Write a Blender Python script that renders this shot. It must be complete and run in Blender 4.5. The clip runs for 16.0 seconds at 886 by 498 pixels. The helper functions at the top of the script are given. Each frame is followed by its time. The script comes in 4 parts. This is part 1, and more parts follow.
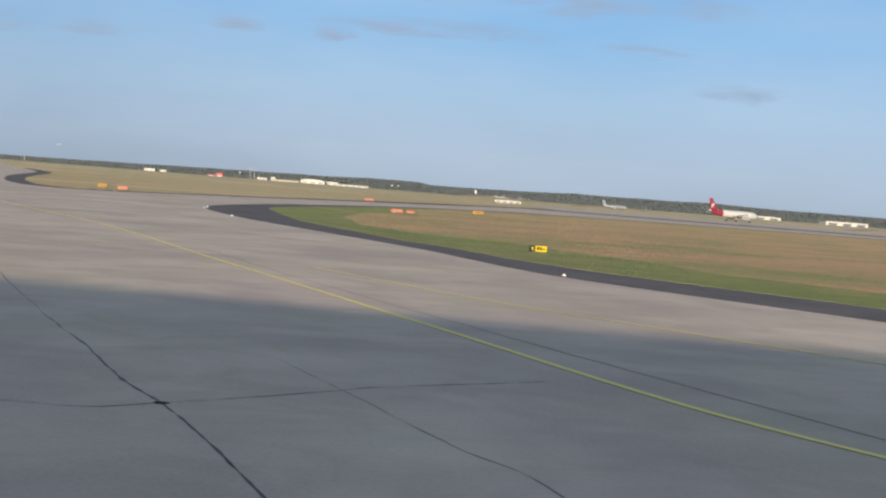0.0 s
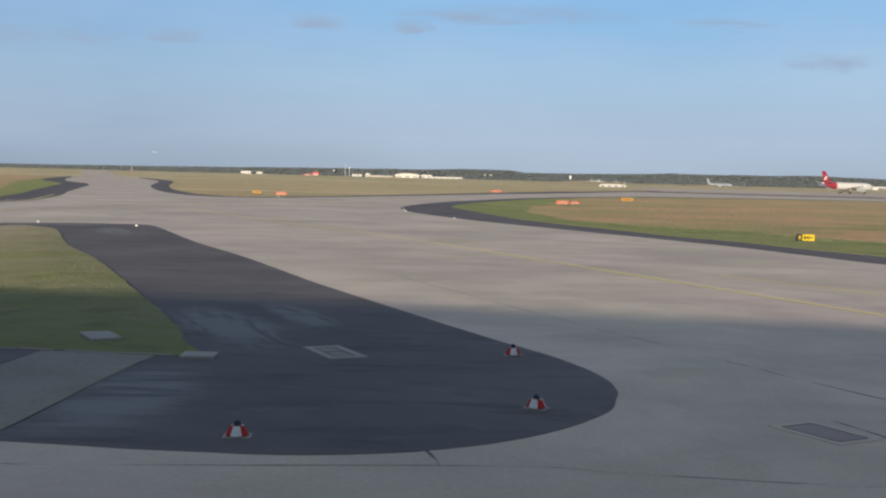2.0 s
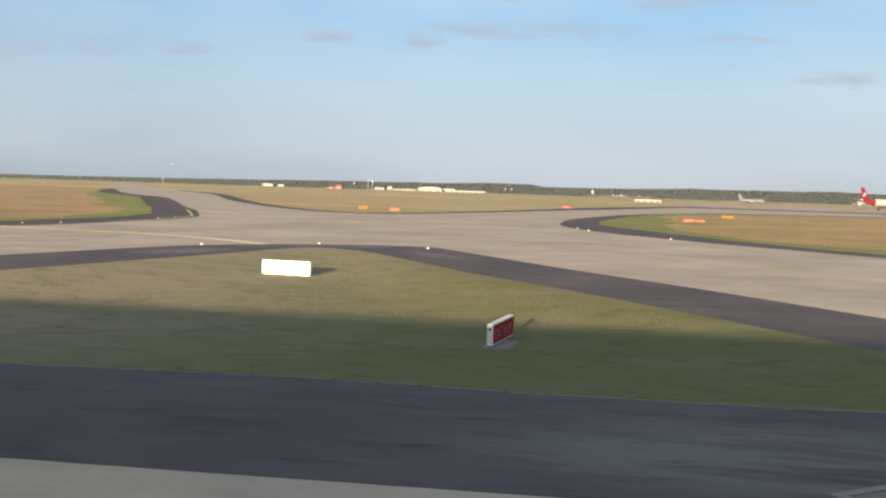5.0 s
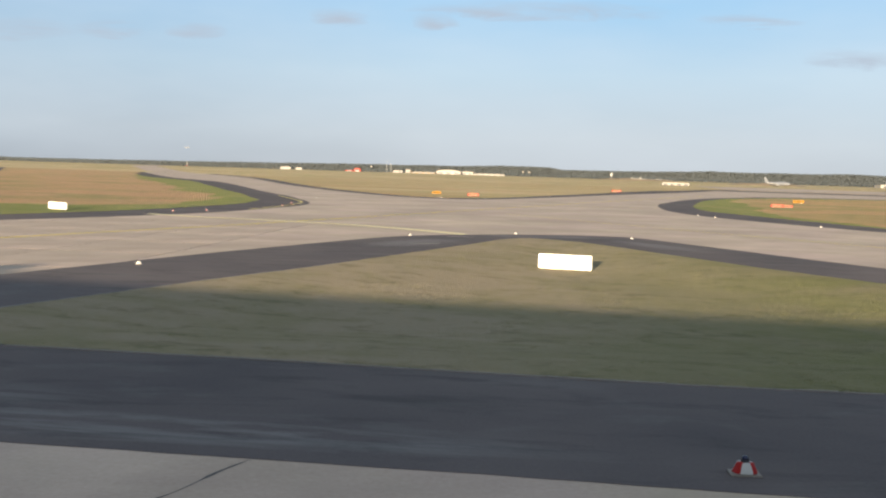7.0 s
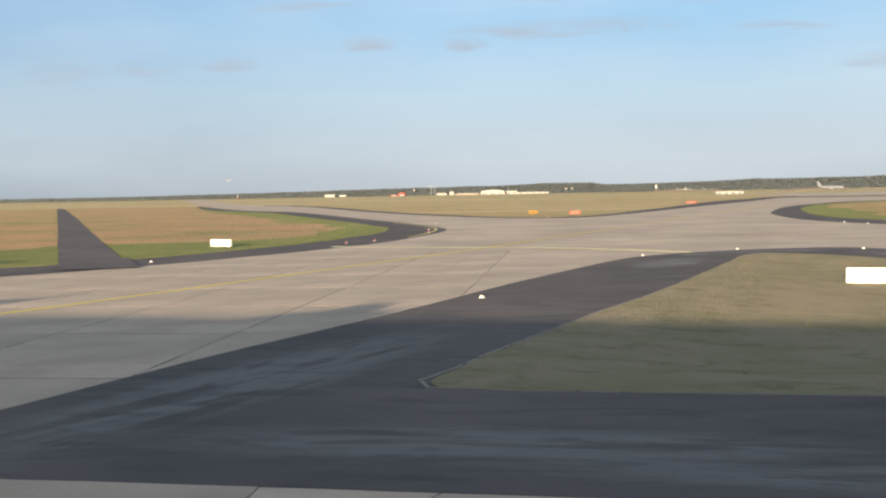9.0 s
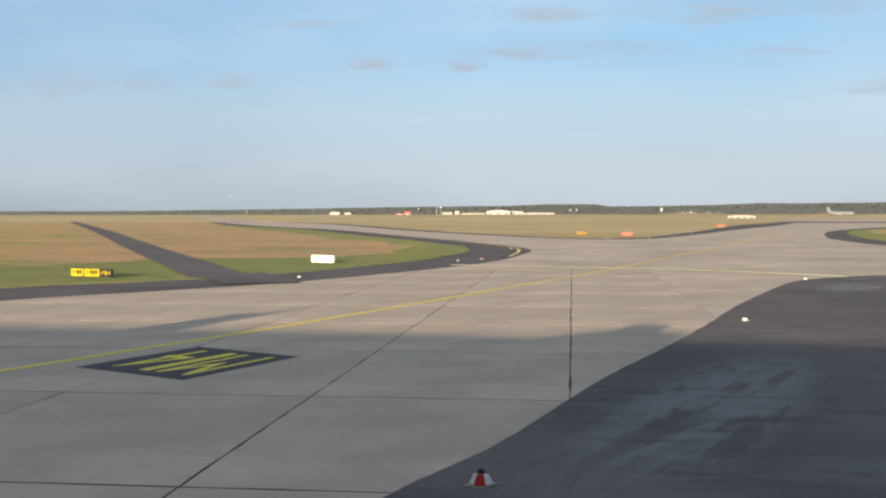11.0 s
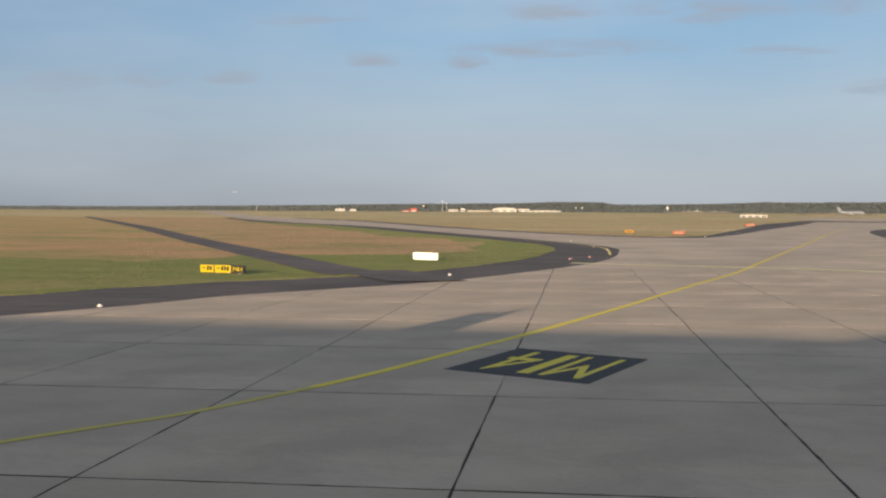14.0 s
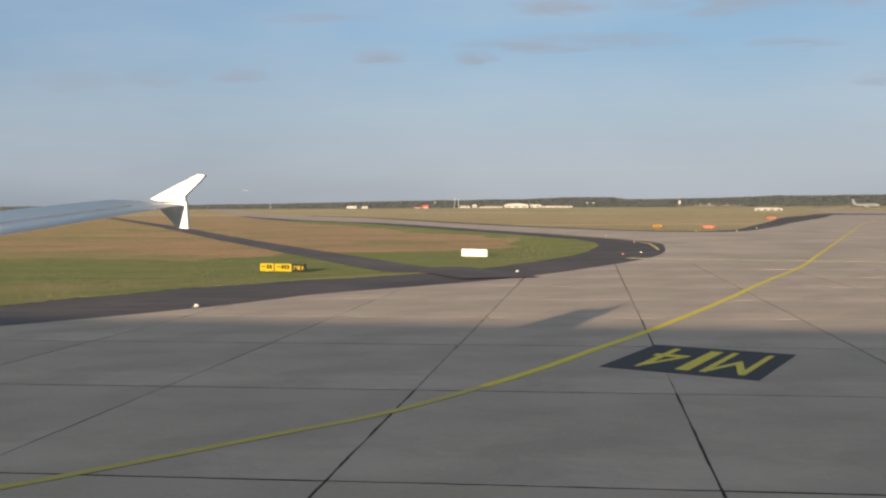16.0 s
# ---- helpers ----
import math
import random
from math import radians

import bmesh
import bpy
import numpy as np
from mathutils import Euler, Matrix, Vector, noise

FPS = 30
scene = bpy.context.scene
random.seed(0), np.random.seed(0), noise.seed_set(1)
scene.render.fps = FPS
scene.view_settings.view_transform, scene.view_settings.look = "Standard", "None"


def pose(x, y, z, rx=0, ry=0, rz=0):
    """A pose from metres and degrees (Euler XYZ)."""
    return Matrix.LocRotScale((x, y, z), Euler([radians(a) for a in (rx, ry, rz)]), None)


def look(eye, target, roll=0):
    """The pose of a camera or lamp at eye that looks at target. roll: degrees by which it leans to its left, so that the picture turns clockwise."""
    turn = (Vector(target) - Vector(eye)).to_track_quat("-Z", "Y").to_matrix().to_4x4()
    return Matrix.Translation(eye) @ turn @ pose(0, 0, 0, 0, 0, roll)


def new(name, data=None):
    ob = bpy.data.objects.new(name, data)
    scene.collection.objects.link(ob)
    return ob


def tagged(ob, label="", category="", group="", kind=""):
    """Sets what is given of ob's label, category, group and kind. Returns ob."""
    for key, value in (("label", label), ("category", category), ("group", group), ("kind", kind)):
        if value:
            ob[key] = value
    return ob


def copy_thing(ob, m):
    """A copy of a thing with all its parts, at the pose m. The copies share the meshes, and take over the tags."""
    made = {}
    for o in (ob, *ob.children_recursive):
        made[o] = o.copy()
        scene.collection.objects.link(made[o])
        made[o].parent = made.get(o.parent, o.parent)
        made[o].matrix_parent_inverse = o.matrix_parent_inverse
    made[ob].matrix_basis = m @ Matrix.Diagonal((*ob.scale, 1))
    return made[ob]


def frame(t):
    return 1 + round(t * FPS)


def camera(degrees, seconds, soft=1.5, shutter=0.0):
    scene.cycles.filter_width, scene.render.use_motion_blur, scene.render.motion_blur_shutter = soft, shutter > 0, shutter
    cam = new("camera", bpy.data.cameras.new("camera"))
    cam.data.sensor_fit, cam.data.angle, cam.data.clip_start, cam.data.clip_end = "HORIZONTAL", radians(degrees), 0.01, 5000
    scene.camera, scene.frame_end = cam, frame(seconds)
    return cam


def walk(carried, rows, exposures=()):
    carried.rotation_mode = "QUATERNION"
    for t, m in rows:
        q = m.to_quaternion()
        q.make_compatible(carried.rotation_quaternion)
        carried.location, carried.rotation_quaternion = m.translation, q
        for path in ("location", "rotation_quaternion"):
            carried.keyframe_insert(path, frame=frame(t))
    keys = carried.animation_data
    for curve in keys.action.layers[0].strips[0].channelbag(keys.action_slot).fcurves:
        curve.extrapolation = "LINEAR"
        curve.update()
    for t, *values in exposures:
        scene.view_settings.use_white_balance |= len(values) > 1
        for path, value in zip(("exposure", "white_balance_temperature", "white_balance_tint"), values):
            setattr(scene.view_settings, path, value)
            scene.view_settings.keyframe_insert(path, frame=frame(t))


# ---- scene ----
from mathutils import geometry

cam = camera(42.68, 16.0, soft=2.3)
PATH = [
    (0.0, pose(1.045, -0.783, 4.6, 87.288, -4.514, -1.531)),
    (0.5, pose(-3.185, 0.454, 4.6, 86.678, -2.724, -0.173)),
    (1.0, pose(-7.365, 1.714, 4.6, 86.881, -1.471, 1.331)),
    (1.5, pose(-11.643, 2.625, 4.6, 86.681, 0.293, 2.587)),
    (2.0, pose(-15.754, 3.446, 4.6, 86.512, -1.474, 2.799)),
    (2.5, pose(-19.814, 4.102, 4.6, 86.993, -1.057, 3.511)),
    (3.0, pose(-23.842, 4.452, 4.6, 87.447, -0.385, 3.585)),
    (3.5, pose(-27.929, 5.032, 4.6, 86.999, -0.657, 3.527)),
    (4.0, pose(-31.959, 5.443, 4.6, 87.270, -1.352, 3.576)),
    (4.2, pose(-33.571, 5.607, 4.6, 87.033, -1.078, 3.516)),
    (6.3, pose(-50.022, 7.066, 4.6, 87.473, -3.373, 2.831)),
    (6.5, pose(-51.572, 7.243, 4.6, 86.845, -2.671, 2.560)),
    (7.0, pose(-55.400, 7.657, 4.6, 86.286, -1.775, 3.827)),
    (7.5, pose(-59.120, 8.025, 4.6, 86.440, -1.832, 6.972)),
    (8.0, pose(-62.744, 8.345, 4.6, 87.344, -1.057, 5.784)),
    (8.5, pose(-66.343, 8.607, 4.6, 87.246, -0.246, 5.112)),
    (9.0, pose(-69.638, 8.889, 4.6, 87.350, 1.032, 5.683)),
    (11.3, pose(-82.718, 9.139, 4.6, 88.362, -0.074, 5.745)),
    (11.5, pose(-83.668, 9.122, 4.6, 88.236, -0.050, 5.903)),
    (12.0, pose(-85.949, 9.115, 4.6, 88.367, -0.368, 5.711)),
    (12.5, pose(-87.928, 9.151, 4.6, 88.483, -0.284, 5.448)),
    (13.0, pose(-89.630, 9.190, 4.6, 88.394, -0.141, 5.639)),
    (13.5, pose(-91.167, 9.231, 4.6, 88.202, -0.197, 5.683)),
    (14.0, pose(-92.518, 9.250, 4.6, 88.178, -0.298, 5.660)),
    (14.5, pose(-93.731, 9.252, 4.6, 88.253, -0.421, 5.644)),
    (15.0, pose(-94.831, 9.228, 4.6, 88.471, -0.356, 5.634)),
    (15.5, pose(-95.832, 9.192, 4.6, 88.206, -0.258, 5.899)),
    (16.0, pose(-96.717, 9.203, 4.6, 88.001, 0.284, 6.142)),
]
walk(cam, PATH, [(0.0, 1.13, 5770, 10), (1.2, 1.13, 5770, 10), (2.0, 1.08, 5750, 10), (2.5, 1.34, 6150, 10), (3.0, 1.44, 6450, 10), (4.0, 1.41, 6600, 10), (6.5, 1.50, 6650, 11), (9.2, 1.48, 6600, 10), (11.4, 1.40, 6500, 10), (13.0, 1.06, 6600, 12), (16.0, 1.04, 6650, 13)])

# ---- world, sun, exposure ----
SUN_EL, SUN_AZ = 7.2, 11.5   # height of the sun; its light travels this far right of +y
sun_data = bpy.data.lights.new("sun", "SUN")
sun_data.energy, sun_data.angle, sun_data.color = 4.8, radians(0.5), (1.0, 0.80, 0.55)
sun = new("sun", sun_data)
sun.matrix_world = look((0, 0, 60), (math.sin(radians(SUN_AZ)) * math.cos(radians(SUN_EL)), math.cos(radians(SUN_AZ)) * math.cos(radians(SUN_EL)), 60 - math.sin(radians(SUN_EL))))

world = bpy.data.worlds.new("sky")
scene.world = world
world.use_nodes = True
wt = world.node_tree
wt.nodes.clear()


def node(tree, kind, **inputs):
    n = tree.nodes.new(kind)
    for key, value in inputs.items():
        n.inputs[key.replace("_", " ")].default_value = value
    return n


def ramp(tree, fac, stops):
    n = tree.nodes.new("ShaderNodeValToRGB")
    while len(n.color_ramp.elements) < len(stops):
        n.color_ramp.elements.new(0.5)
    for e, (p, c) in zip(n.color_ramp.elements, stops):
        e.position, e.color = p, (*c, 1) if len(c) == 3 else c
    tree.links.new(fac, n.inputs["Fac"])
    return n.outputs["Color"]


def mix(tree, fac, a, b, how="MIX"):
    n = tree.nodes.new("ShaderNodeMix")
    n.data_type, n.blend_type = "RGBA", how
    for socket, value in ((n.inputs[0], fac), (n.inputs[6], a), (n.inputs[7], b)):
        if isinstance(value, bpy.types.NodeSocket):
            tree.links.new(value, socket)
        else:
            socket.default_value = (*value, 1) if isinstance(value, tuple) else value
    return n.outputs[2]


def math_node(tree, how, a, b=0.0, clamp=False):
    n = tree.nodes.new("ShaderNodeMath")
    n.operation, n.use_clamp = how, clamp
    for socket, value in ((n.inputs[0], a), (n.inputs[1], b)):
        if isinstance(value, bpy.types.NodeSocket):
            tree.links.new(value, socket)
        else:
            socket.default_value = value
    return n.outputs[0]


def mapped(tree, scale=(1, 1, 1), turn=0.0, shift=(0, 0, 0), source="Object"):
    co = tree.nodes.new("ShaderNodeTexCoord")
    mp = tree.nodes.new("ShaderNodeMapping")
    mp.inputs["Scale"].default_value = scale
    mp.inputs["Rotation"].default_value = (0, 0, radians(turn))
    mp.inputs["Location"].default_value = shift
    tree.links.new(co.outputs[source], mp.inputs["Vector"])
    return mp.outputs["Vector"]


def noise_tex(tree, vector, scale, detail=4.0, rough=0.55, warp=0.0):
    n = node(tree, "ShaderNodeTexNoise", Scale=scale, Detail=detail, Roughness=rough, Distortion=warp)
    tree.links.new(vector, n.inputs["Vector"])
    return n.outputs["Fac"]


sky = wt.nodes.new("ShaderNodeTexSky")
sky.sky_type, sky.sun_disc = "NISHITA", False
sky.sun_elevation, sky.sun_rotation = radians(SUN_EL), radians(180 + SUN_AZ)
sky.air_density, sky.dust_density, sky.ozone_density, sky.altitude = 1.0, 2.0, 0.6, 30
# thin flat clouds low over the horizon: heading and height as tangents, half length, half height
CLOUDS = ((0.030, 0.146, 0.10, 0.009), (-0.040, 0.144, 0.07, 0.006), (-0.082, 0.135, 0.024, 0.007), (-0.166, 0.137, 0.03, 0.006), (-0.292, 0.122, 0.022, 0.007), (-0.364, 0.121, 0.035, 0.008),
          (-0.440, 0.119, 0.05, 0.011), (-0.003, 0.178, 0.05, 0.009), (0.135, 0.178, 0.09, 0.012), (0.245, 0.179, 0.05, 0.013), (0.197, 0.141, 0.05, 0.006), (0.290, 0.110, 0.045, 0.008), (-0.215, 0.171, 0.06, 0.006))
up = wt.nodes.new("ShaderNodeSeparateXYZ")
wt.links.new(mapped(wt, source="Generated"), up.inputs[0])
ahead = math_node(wt, "MAXIMUM", up.outputs["Y"], 0.05)
streak = noise_tex(wt, mapped(wt, (5.0, 5.0, 34.0), source="Generated"), 2.2, 6.0, 0.6, 0.5)
warp = noise_tex(wt, mapped(wt, (1, 1, 3), shift=(2, 5, 1), source="Generated"), 9.0, 3.0)
head_x = math_node(wt, "ADD", math_node(wt, "DIVIDE", up.outputs["X"], ahead), math_node(wt, "MULTIPLY", math_node(wt, "SUBTRACT", warp, 0.5), 0.05))
head_z = math_node(wt, "ADD", math_node(wt, "DIVIDE", up.outputs["Z"], ahead), math_node(wt, "MULTIPLY", math_node(wt, "SUBTRACT", streak, 0.5), 0.026))
cloud = None
for cx, cz, cw, ch in CLOUDS:
    du = math_node(wt, "DIVIDE", math_node(wt, "SUBTRACT", head_x, cx), cw)
    dv = math_node(wt, "DIVIDE", math_node(wt, "SUBTRACT", head_z, cz), ch)
    body = math_node(wt, "SUBTRACT", 1.0, math_node(wt, "ADD", math_node(wt, "MULTIPLY", du, du), math_node(wt, "MULTIPLY", dv, dv)), True)
    cloud = body if cloud is None else math_node(wt, "MAXIMUM", cloud, body)
cloud = math_node(wt, "MULTIPLY", cloud, ramp(wt, streak, [(0.36, (0, 0, 0)), (0.60, (1, 1, 1))]))
veil = ramp(wt, noise_tex(wt, mapped(wt, (1.2, 1.2, 4.0), shift=(0, 2.0, 0), source="Generated"), 2.4, 4.0), [(0.30, (0.12, 0.12, 0.12)), (0.75, (0.50, 0.50, 0.50))])
# pale haze and blue air in the low part of the sky
low_air = ramp(wt, up.outputs["Z"], [(0.0, (0.335, 0.365, 0.395)), (0.035, (0.39, 0.45, 0.495)), (0.09, (0.365, 0.50, 0.605)), (0.15, (0.235, 0.445, 0.655)), (0.24, (0.155, 0.36, 0.605))])
share = ramp(wt, up.outputs["Z"], [(0.20, (1, 1, 1)), (0.60, (0, 0, 0))])
air = mix(wt, 1.0, low_air, (5.2, 5.2, 5.2), "MULTIPLY")
sky_air = mix(wt, share, sky.outputs["Color"], air)
side = ramp(wt, math_node(wt, "ADD", up.outputs["X"], 0.5, True), [(0.05, (0.74, 0.78, 0.82)), (0.42, (1, 1, 1))])
sky_air = mix(wt, 1.0, sky_air, side, "MULTIPLY")
sky_lift = mix(wt, veil, sky_air, (2.8, 3.15, 3.45))
sky_all = mix(wt, math_node(wt, "MULTIPLY", cloud, 0.85), sky_lift, (1.75, 2.05, 2.45))
back = node(wt, "ShaderNodeBackground", Strength=0.096)
wt.links.new(sky_all, back.inputs["Color"])
wt.links.new(back.outputs[0], wt.nodes.new("ShaderNodeOutputWorld").inputs["Surface"])


# ---- materials ----
def material(name, rough=0.8, metal=0.0, spec=0.3):
    m = bpy.data.materials.new(name)
    m.use_nodes = True
    b = m.node_tree.nodes["Principled BSDF"]
    b.inputs["Roughness"].default_value, b.inputs["Metallic"].default_value = rough, metal
    b.inputs["Specular IOR Level"].default_value = spec
    return m, m.node_tree, b


def bump(tree, b, height, strength=0.3, distance=0.02):
    n = node(tree, "ShaderNodeBump", Strength=strength, Distance=distance)
    tree.links.new(height, n.inputs["Height"])
    tree.links.new(n.outputs["Normal"], b.inputs["Normal"])


def concrete(name, tone, per_piece=False, spots=1.0):
    m, t, b = material(name, 0.88)
    big = noise_tex(t, mapped(t), 0.07, 5.0, 0.6, 0.3)
    mid = noise_tex(t, mapped(t, (0.35, 1, 1), -8), 0.55, 5.0, 0.6)
    fine = noise_tex(t, mapped(t), 9.0, 4.0, 0.7)
    dark, pale = tuple(c * 0.74 for c in tone), tuple(min(1, c * 1.15) for c in tone)
    stain = noise_tex(t, mapped(t, (0.8, 1, 1), 20, (5, 1, 0)), 0.26, 6.0, 0.62, 0.6)
    c = mix(t, ramp(t, big, [(0.35, (0, 0, 0)), (0.68, (1, 1, 1))]), dark, pale)
    c = mix(t, math_node(t, "MULTIPLY", ramp(t, mid, [(0.5, (0, 0, 0)), (0.8, (1, 1, 1))]), 0.35 * spots), c, tuple(v * 0.72 for v in tone))
    c = mix(t, math_node(t, "MULTIPLY", ramp(t, stain, [(0.45, (0, 0, 0)), (0.64, (1, 1, 1))]), 0.65 * spots), c, (tone[0] * 0.64, tone[1] * 0.62, tone[2] * 0.60))
    c = mix(t, 0.13, c, ramp(t, fine, [(0.3, (0.12, 0.115, 0.11)), (0.7, (0.62, 0.6, 0.57))]))
    blot = noise_tex(t, mapped(t, (0.7, 1, 1), 0, (9, 4, 0)), 0.42, 6.0, 0.66, 0.5)
    c = mix(t, math_node(t, "MULTIPLY", ramp(t, blot, [(0.50, (0, 0, 0)), (0.62, (1, 1, 1))]), 0.30 * spots), c, (tone[0] * 0.66, tone[1] * 0.68, tone[2] * 0.66))
    hue = noise_tex(t, mapped(t, shift=(3, 8, 0)), 0.10, 4.0, 0.6, 0.4)
    c = mix(t, 1.0, c, ramp(t, hue, [(0.38, (1.0, 0.95, 0.99)), (0.62, (0.985, 0.985, 0.94))]), "MULTIPLY")
    if per_piece:
        info = t.nodes.new("ShaderNodeObjectInfo")
        c = mix(t, math_node(t, "MULTIPLY", info.outputs["Random"], 0.35), c, tuple(v * 0.7 for v in tone))
    t.links.new(c, b.inputs["Base Color"])
    bump(t, b, fine, 0.25, 0.01)
    return m


# stretches of the shoulder where the binder has worn off in streaks: middle, half length, half width, heading
WORN = ((-23.3, 26.0, 4.6, 1.7, 92, 3), (-34.5, 26.6, 7.0, 3.4, -4, -4), (-23.9, 37.6, 5.6, 1.7, 116, 116), (-22.2, 40.6, 4.2, 1.0, 116, 116), (-77.2, 37.6, 12.5, 2.6, 70, 68), (-70.5, 29.6, 7.5, 1.9, -5, -5),
        (-62, 27.0, 9.0, 1.2, -5, -5), (-53.5, 97.2, 6.5, 1.8, 14, 10), (-45.5, 90.0, 7.0, 1.6, 114, 114), (-62.5, 84.0, 7.0, 2.2, 68, 68))


def asphalt(name, tone=0.05, turn=-3.0, worn=0.5, first=0.55, spots=()):
    m, t, b = material(name, 0.9, spec=0.08)
    fine = noise_tex(t, mapped(t), 14.0, 3.0, 0.8)
    patch = noise_tex(t, mapped(t, (0.45, 0.85, 1), turn), 0.55, 6.0, 0.66, 0.5)
    big = noise_tex(t, mapped(t), 0.12, 4.0)
    c = mix(t, ramp(t, big, [(0.3, (0, 0, 0)), (0.7, (1, 1, 1))]), (tone * 0.88, tone * 0.77, tone * 0.82), (tone * 1.52, tone * 1.28, tone * 1.25))
    c = mix(t, math_node(t, "MULTIPLY", ramp(t, patch, [(first, (0, 0, 0)), (first + 0.09, (1, 1, 1))]), worn), c, (0.175, 0.165, 0.162))
    for cx, cy, half, wide, heading, grain in spots:
        local = t.nodes.new("ShaderNodeMapping")
        local.vector_type = "TEXTURE"
        local.inputs["Location"].default_value = (cx, cy, 0)
        local.inputs["Rotation"].default_value = (0, 0, radians(heading))
        local.inputs["Scale"].default_value = (half, wide, 1)
        t.links.new(mapped(t), local.inputs["Vector"])
        far = t.nodes.new("ShaderNodeVectorMath")
        far.operation = "LENGTH"
        t.links.new(local.outputs[0], far.inputs[0])
        lines = t.nodes.new("ShaderNodeMapping")
        lines.vector_type = "TEXTURE"
        lines.inputs["Rotation"].default_value = (0, 0, radians(grain))
        lines.inputs["Scale"].default_value = (6.0, 1.0, 1)
        t.links.new(mapped(t, shift=(cx, 0, 0)), lines.inputs["Vector"])
        grainy = noise_tex(t, lines.outputs[0], 1.0, 6.0, 0.64, 0.4)
        reach = math_node(t, "ADD", far.outputs["Value"], math_node(t, "MULTIPLY", math_node(t, "SUBTRACT", grainy, 0.5), 1.8))
        mask = math_node(t, "MULTIPLY", ramp(t, reach, [(0.55, (1, 1, 1)), (1.10, (0, 0, 0))]), ramp(t, grainy, [(0.40, (0, 0, 0)), (0.50, (1, 1, 1))]))
        c = mix(t, math_node(t, "MULTIPLY", mask, 0.72), c, (0.235, 0.222, 0.222))
    smear = noise_tex(t, mapped(t, (0.28, 1.0, 1), turn, (3, 1, 0)), 0.9, 6.0, 0.66, 0.4)
    c = mix(t, math_node(t, "MULTIPLY", ramp(t, smear, [(0.52, (0, 0, 0)), (0.66, (1, 1, 1))]), 0.55), c, (tone * 0.50, tone * 0.47, tone * 0.49))
    c = mix(t, 0.2, c, ramp(t, fine, [(0.3, (0.02, 0.02, 0.02)), (0.75, (0.14, 0.135, 0.13))]))
    t.links.new(c, b.inputs["Base Color"])
    bump(t, b, fine, 0.4, 0.015)
    return m


def grass(name, green, straw, rust, dry, along=0.0, turn_at=None, broad=0.0):
    m, t, b = material(name, 0.95, spec=0.1)
    big = noise_tex(t, mapped(t, (0.6, 1.0, 1), along), 0.05, 6.0, 0.62, 0.6)
    band = noise_tex(t, mapped(t, (0.3, 1.0, 1), along, (4, 9, 0)), 0.12, 5.0, 0.6, 0.4)
    mid = noise_tex(t, mapped(t), 0.6, 5.0, 0.65)
    fine = noise_tex(t, mapped(t), 5.0, 4.0, 0.75)
    c = mix(t, ramp(t, big, [(0.50 - dry, (0, 0, 0)), (0.70 - dry, (1, 1, 1))]), green, rust)
    c = mix(t, math_node(t, "MULTIPLY", ramp(t, band, [(0.48, (0, 0, 0)), (0.66, (1, 1, 1))]), 0.4), c, straw)
    c = mix(t, math_node(t, "MULTIPLY", ramp(t, mid, [(0.42, (0, 0, 0)), (0.75, (1, 1, 1))]), 0.32), c, tuple(v * 0.6 for v in green))
    patch = noise_tex(t, mapped(t, (0.6, 1.0, 1), along, (7, 2, 0)), 0.22, 5.0, 0.6, 0.6)
    c = mix(t, math_node(t, "MULTIPLY", ramp(t, patch, [(0.50, (0, 0, 0)), (0.66, (1, 1, 1))]), 0.45), c, tuple(0.5 * (p + q) for p, q in zip(straw, rust)))
    if broad:
        # wide swathes of bleached, rusty and green growth across a distant field
        swathe = noise_tex(t, mapped(t, (0.16, 1.0, 1), along, (40, 7, 0)), 0.022, 5.0, 0.6, 0.5)
        c = mix(t, math_node(t, "MULTIPLY", ramp(t, swathe, [(0.50, (0, 0, 0)), (0.58, (1, 1, 1))]), broad), c, tuple(min(1, v * 1.12) for v in straw))
        swathe = noise_tex(t, mapped(t, (0.22, 1.0, 1), along, (11, 90, 0)), 0.028, 5.0, 0.6, 0.5)
        c = mix(t, math_node(t, "MULTIPLY", ramp(t, swathe, [(0.52, (0, 0, 0)), (0.62, (1, 1, 1))]), broad * 0.8), c, rust)
    if turn_at:
        # the sward thins out to straw towards one end
        where = t.nodes.new("ShaderNodeSeparateXYZ")
        t.links.new(mapped(t), where.inputs[0])
        spot = math_node(t, "ADD", math_node(t, "ADD", where.outputs["X"], math_node(t, "MULTIPLY", where.outputs["Y"], -0.12)), math_node(t, "MULTIPLY", math_node(t, "SUBTRACT", big, 0.5), 18.0))
        spot = math_node(t, "ADD", spot, math_node(t, "MULTIPLY", math_node(t, "SUBTRACT", mid, 0.5), 14.0))
        spot = math_node(t, "DIVIDE", math_node(t, "SUBTRACT", spot, turn_at[0]), turn_at[1] - turn_at[0], True)
        bare = mix(t, ramp(t, patch, [(0.45, (0, 0, 0)), (0.68, (1, 1, 1))]), tuple(1.05 * p for p in straw), tuple(0.5 * p + 0.5 * q for p, q in zip(green, straw)))
        bare = mix(t, math_node(t, "MULTIPLY", ramp(t, mid, [(0.54, (0, 0, 0)), (0.72, (1, 1, 1))]), 0.45), bare, tuple(v * 0.8 for v in green))
        c = mix(t, spot, bare, c)
    weeds = noise_tex(t, mapped(t, (0.7, 1, 1), along, (1, 6, 0)), 0.75, 6.0, 0.68, 0.6)
    c = mix(t, math_node(t, "MULTIPLY", ramp(t, weeds, [(0.54, (0, 0, 0)), (0.64, (1, 1, 1))]), 0.5), c, tuple(v * 0.5 for v in green))
    c = mix(t, 0.18, c, mix(t, fine, tuple(v * 0.35 for v in green), tuple(min(1, v * 1.6) for v in straw)))
